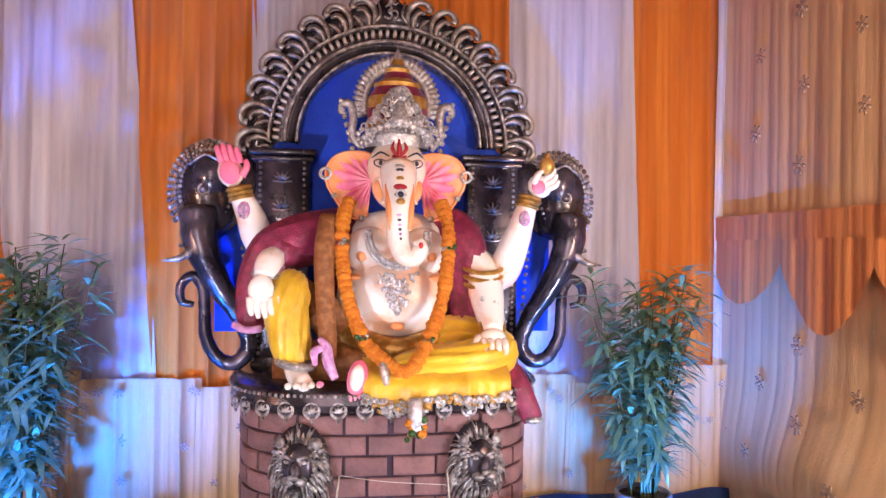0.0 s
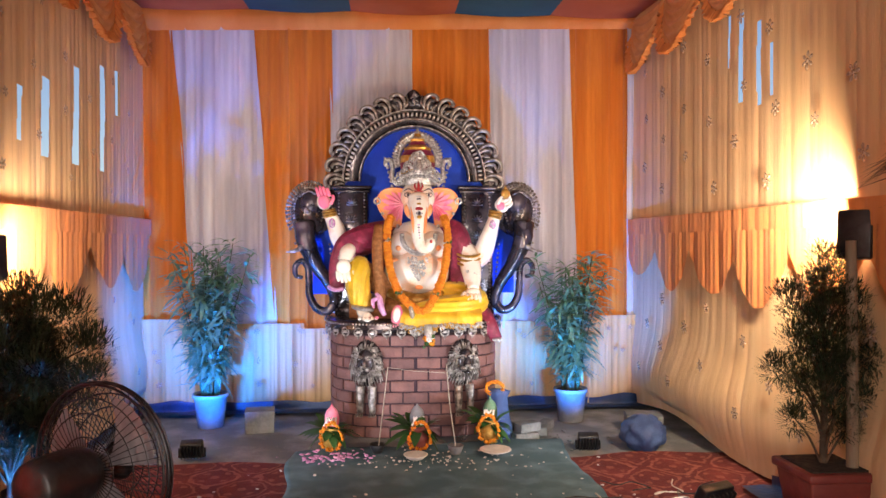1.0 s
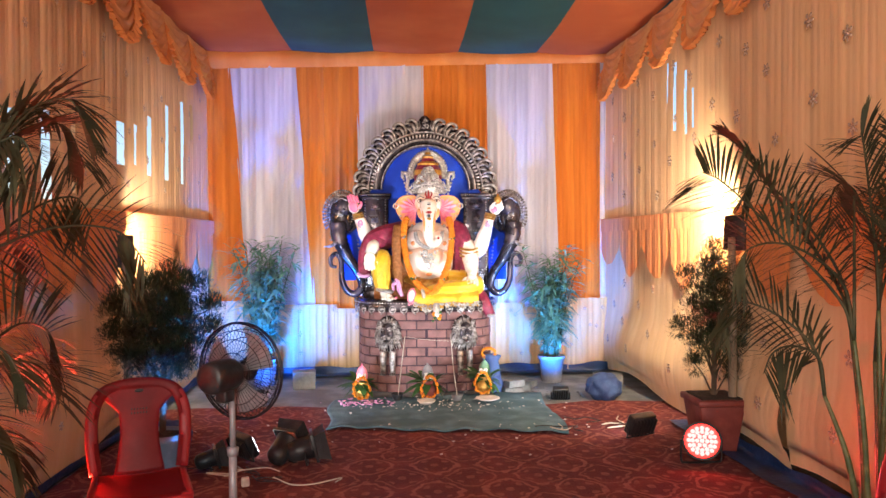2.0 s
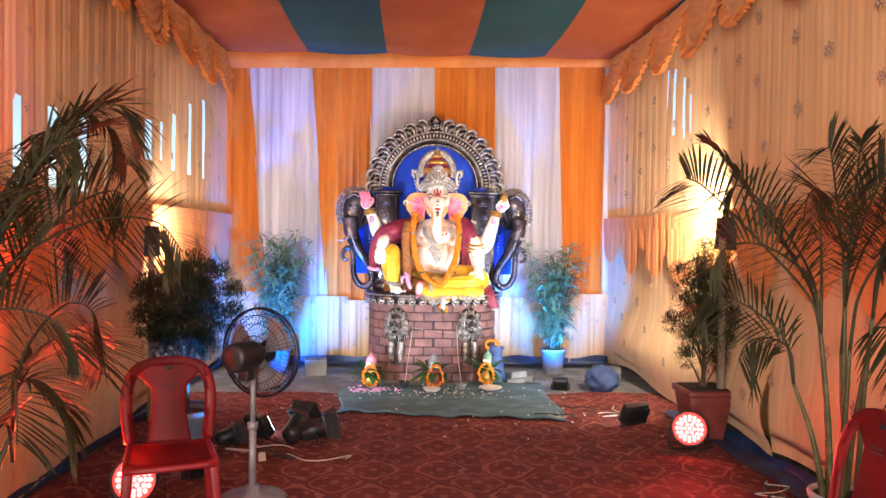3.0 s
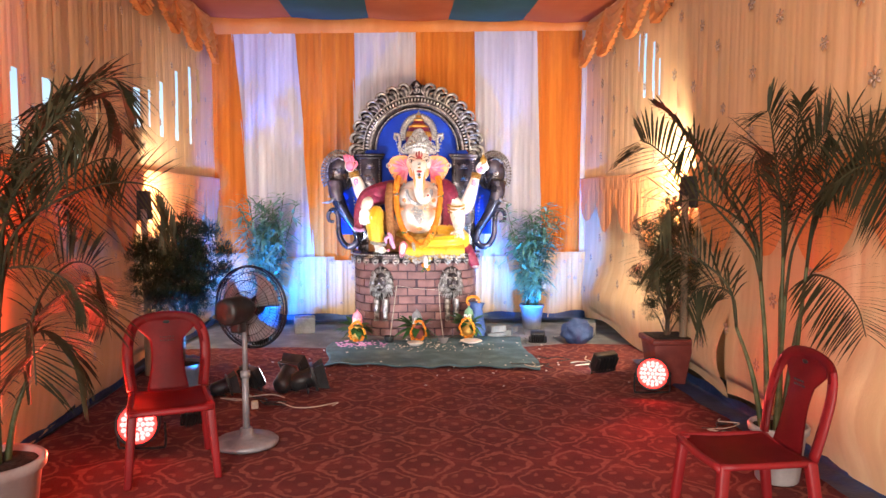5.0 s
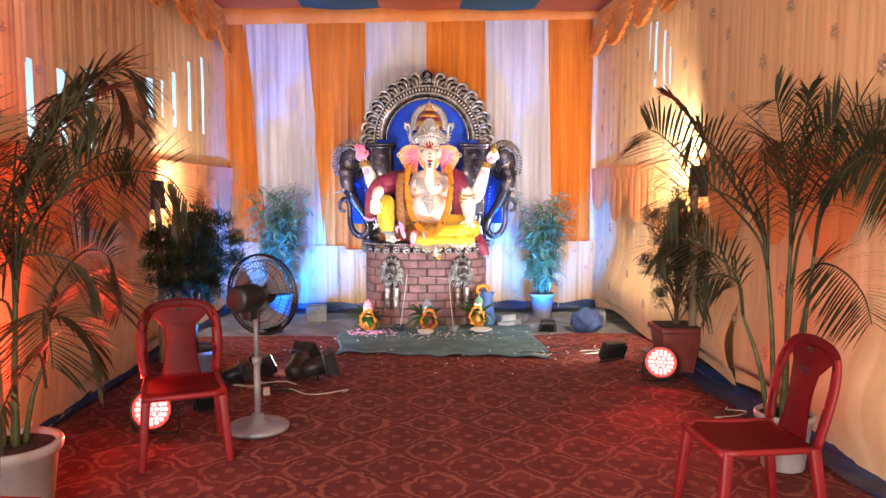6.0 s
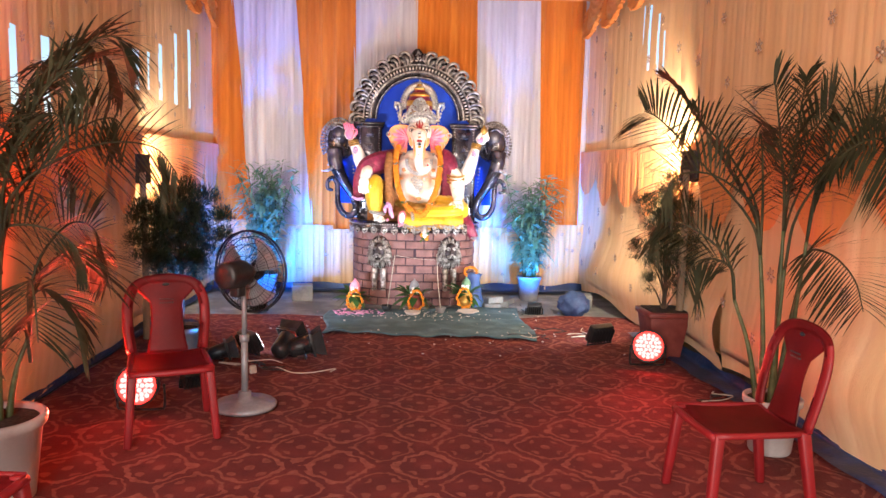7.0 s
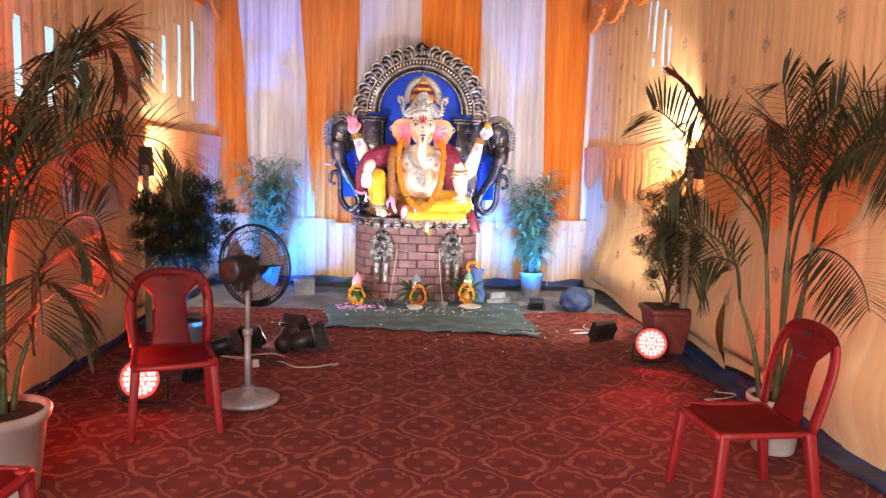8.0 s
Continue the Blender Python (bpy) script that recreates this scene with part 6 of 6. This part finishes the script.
def offering_pot(at, turn, h, cloth, label, seed):
    """A brass pot with mango leaves, a wrapped coconut and a marigold string."""
    o = thing("offering_pot", label, "offering pot", at, turn, "offering pots")
    o.scale = (1.15, 1.15, 1.15)
    rnd = random.Random(seed)
    bm = bmesh.new()
    lathe(bm, [(0.0, 0.0), (0.05, 0.0), (0.045, 0.012), (0.08, 0.05), (0.085, 0.09), (0.055, 0.13), (0.05, 0.14), (0.065, 0.155), (0.0, 0.15)], seg=20)
    part("pot", bm, GOLD if seed % 2 else TERRACOTTA, o)
    bm = bmesh.new()
    ball(bm, (0, 0, 0.15 + h * 0.35), (0.05, 0.05, 0.085), seg=14)
    tube(bm, [(0, 0, 0.2 + h * 0.35), (0, 0, 0.15 + h)], [0.025, 0.004], seg=7, steps=3)
    part("coconut", bm, cloth, o)
    bm = bmesh.new()
    for k in range(30):
        g = rnd.uniform(0, 6.28)
        leaf(bm, (0.03 * math.cos(g), 0.03 * math.sin(g), 0.13), (rnd.uniform(0.13, 0.24) * math.cos(g), rnd.uniform(0.08, 0.14) * math.sin(g), rnd.uniform(0.04, 0.30)), 0.07, 0.06, segs=4, fold=0.012)
    part("leaves", bm, LEAF, o)
    bm = bmesh.new()
    for k in range(40):
        g = radians(360 * k / 40)
        ball(bm, (0.060 * math.cos(g) * (1.15 - 0.25 * math.sin(g)) + rnd.gauss(0, 0.005), -0.090 - 0.02 * math.sin(g), 0.11 + 0.095 * math.sin(g) + rnd.gauss(0, 0.005)), rnd.uniform(0.008, 0.015), seg=6)
    part("marigold_string", bm, MARIGOLD, o)
    bm = bmesh.new()
    for k in range(5):
        tube(bm, [(0.03 * math.cos(k), -0.05, 0.15 + h * 0.5), (0.05 * math.cos(k + 1), -0.07, 0.13 + h * 0.3)], 0.007, seg=5, steps=2)
    part("ribbon", bm, PAPER, o)


offering_pot((-0.63, -1.52, 0.024), 0, 0.16, PINK, "offering pot with leaves, pink-wrapped coconut and marigold string", 1)
offering_pot((0.02, -1.66, 0.055), 10, 0.15, GREYPOT, "offering pot with leaves, grey coconut and marigold string", 2)
offering_pot((0.60, -1.50, 0.055), -15, 0.16, LEAFPALE, "offering pot with leaves, green-wrapped coconut and marigold string", 3)

bundle = thing("cloth_bundle", "bundle of blue cloth with an orange flower head beside the pedestal", "bundle", (0.70, -1.24, 0.0))
bm = bmesh.new()
lathe(bm, [(0.0, 0.0), (0.11, 0.0), (0.12, 0.10), (0.09, 0.22), (0.075, 0.34), (0.10, 0.40), (0.0, 0.42)], seg=22, wobble=lambda a, z: 0.010 * math.sin(7 * a + 20 * z))
part("cloth", bm, BLUECLOTH, bundle)
bm = bmesh.new()
for k in range(40):
    g = rnd.uniform(0, 6.28)
    ball(bm, (-0.03 + 0.07 * math.cos(g), -0.05 + 0.03 * rnd.random(), 0.43 + 0.05 * math.sin(g)), rnd.uniform(0.012, 0.02), seg=6)
part("flowers", bm, MARIGOLD, bundle)


def litter(name, label, category, material, centre, n, spread, size, seed):
    """Loose scraps lying on the floor."""
    rnd = random.Random(seed)
    bm = bmesh.new()
    for k in range(n):
        x, y = rnd.gauss(0, spread[0]), rnd.gauss(0, spread[1])
        s = size * rnd.uniform(0.4, 1.3)
        ball(bm, (x, y, s * 0.35), (s, s * rnd.uniform(0.5, 1), s * 0.35), turned(rnd.uniform(-15, 15), rnd.uniform(-15, 15), rnd.uniform(0, 180)), seg=6)
    ob = part(name, bm, material)
    ob.location = centre
    return tagged(ob, label, category, kind="stuff")


litter("petal_litter", "pink petals scattered before an offering pot", "petals", VIOLET, (-0.60, -1.82, 0.05), 90, (0.13, 0.07), 0.018, 61)
litter("petal_litter", "white and pale petals scattered on the mat", "petals", PAPER, (0.15, -1.95, 0.05), 120, (0.45, 0.12), 0.012, 62)
litter("rubble", "grey crumbs and grit on the concrete", "rubble", CONCRETE, (0.95, -1.35, 0.0), 120, (0.25, 0.2), 0.02, 63)
litter("scraps", "pale paper and plaster scraps on the carpet", "scraps", PAPER, (0.2, -2.75, 0.03), 60, (1.2, 0.3), 0.012, 64)

# paper plates and bowls
def dish(at, r, h, material, label):
    bm = bmesh.new()
    lathe(bm, [(0.0, 0.0), (r * 0.6, 0.0), (r, h), (r * 0.96, h + 0.004), (r * 0.58, 0.006), (0.0, 0.006)], seg=22)
    ob = part("dish", bm, material)
    ob.location = at
    return tagged(ob, label, "dish")


dish((0.0, -1.90, 0.055), 0.09, 0.03, PAPER, "white shallow dish before an offering pot")
dish((-0.28, -1.72, 0.055), 0.06, 0.06, BLACK, "small dark bowl on the mat")
dish((0.30, -1.80, 0.055), 0.06, 0.06, GREYPOT, "small grey bowl holding a stick")
dish((0.60, -1.78, 0.055), 0.12, 0.02, PAPER, "white shallow dish with petals")


def cord(name, pts, r, material, label, category, kind=""):
    bm = bmesh.new()
    tube(bm, pts, r, seg=6, steps=8)
    return tagged(part(name, bm, material), label, category, kind=kind)


cord("stick", [(-0.20, -1.20, 0.60), (-0.235, -1.42, 0.34), (-0.27, -1.72, 0.10)], 0.004, CORD, "pale thin stick leaning on the pedestal", "stick")
cord("stick", [(0.28, -1.22, 0.62), (0.285, -1.45, 0.36), (0.30, -1.79, 0.11)], 0.004, CORD, "pale thin stick leaning on the pedestal", "stick")
cord("thread", [(-0.20, -1.20, 0.60), (0.0, -1.21, 0.57), (0.28, -1.22, 0.55)], 0.0015, CORD, "thin pale thread between two sticks", "thread")
rnd = random.Random(12)
for base, n in (((-1.30, -3.72), 6), ((1.45, -2.75), 6), ((2.05, -4.7), 3)):
    for k in range(n):
        x, y = base
        pts = [(x + rnd.uniform(-0.28, 0.28), y + rnd.uniform(-0.2, 0.2), 0.038)]
        for j in range(5):
            px, py, _ = pts[-1]
            pts.append((min(2.2, px + rnd.uniform(-0.17, 0.17)), py + rnd.uniform(-0.12, 0.12), 0.036 + 0.012 * rnd.random()))
        cord("cable", pts, 0.0045, CORD if k % 2 else BLACK, "thin loose lamp cable lying on the carpet", "cable")

# blocks, bricks, sack and adaptor


def block(at, size, turn, material, label, category, name="concrete_block"):
    bm = bmesh.new()
    box(bm, (0, 0, size[2] / 2), size, bevel=0.01)
    for v in bm.verts:
        v.co += Vector((noise.noise(v.co * 9), noise.noise(v.co * 9 + Vector((5, 0, 0))), 0)) * 0.008
    ob = part(name, bm, material, flat=True)
    ob.matrix_basis = pose(*at, 0, 0, turn)
    return tagged(ob, label, category)


block((-1.30, -0.80, 0), (0.24, 0.20, 0.19), 8, CONCRETE, "rough grey concrete block by the back curtain", "block")
for k, (x, y, z, t) in enumerate([(0.92, -1.30, 0, 12), (1.04, -1.12, 0, -20), (0.94, -1.28, 0.075, 30), (1.16, -0.95, 0, 60), (0.98, -0.98, 0, 5)]):
    block((x, y, z), (0.21, 0.10, 0.072), t, CONCRETE, "loose grey brick on the concrete floor", "brick", "loose_brick")
block((1.98, -1.10, 0), (0.30, 0.22, 0.16), -12, CONCRETE, "rough grey concrete block by the side curtain", "block")
block((-1.24, -4.02, 0.024), (0.05, 0.04, 0.06), 20, CORD, "small pale plug adaptor on the carpet", "adaptor", "plug_adaptor")


def sack(at, r, label, material):
    bm = bmesh.new()
    bmesh.ops.create_icosphere(bm, subdivisions=4, radius=r)
    for v in bm.verts:
        d = v.co.normalized()
        v.co *= 1 + 0.22 * noise.noise(d * 2.2) + 0.09 * noise.noise(d * 7)
        v.co.z = max(-0.72 * r, v.co.z * 0.85)
        v.co.z += 0.72 * r
    ob = part("sack", bm, material)
    ob.location = at
    return tagged(ob, label, "sack")


sack((1.80, -1.60, 0.0), 0.17, "crumpled dark blue sheet on the floor", BLUECLOTH)
sack((-1.98, -3.25, 0.02), 0.16, "crumpled blue bag beside a bush", BLUECLOTH)
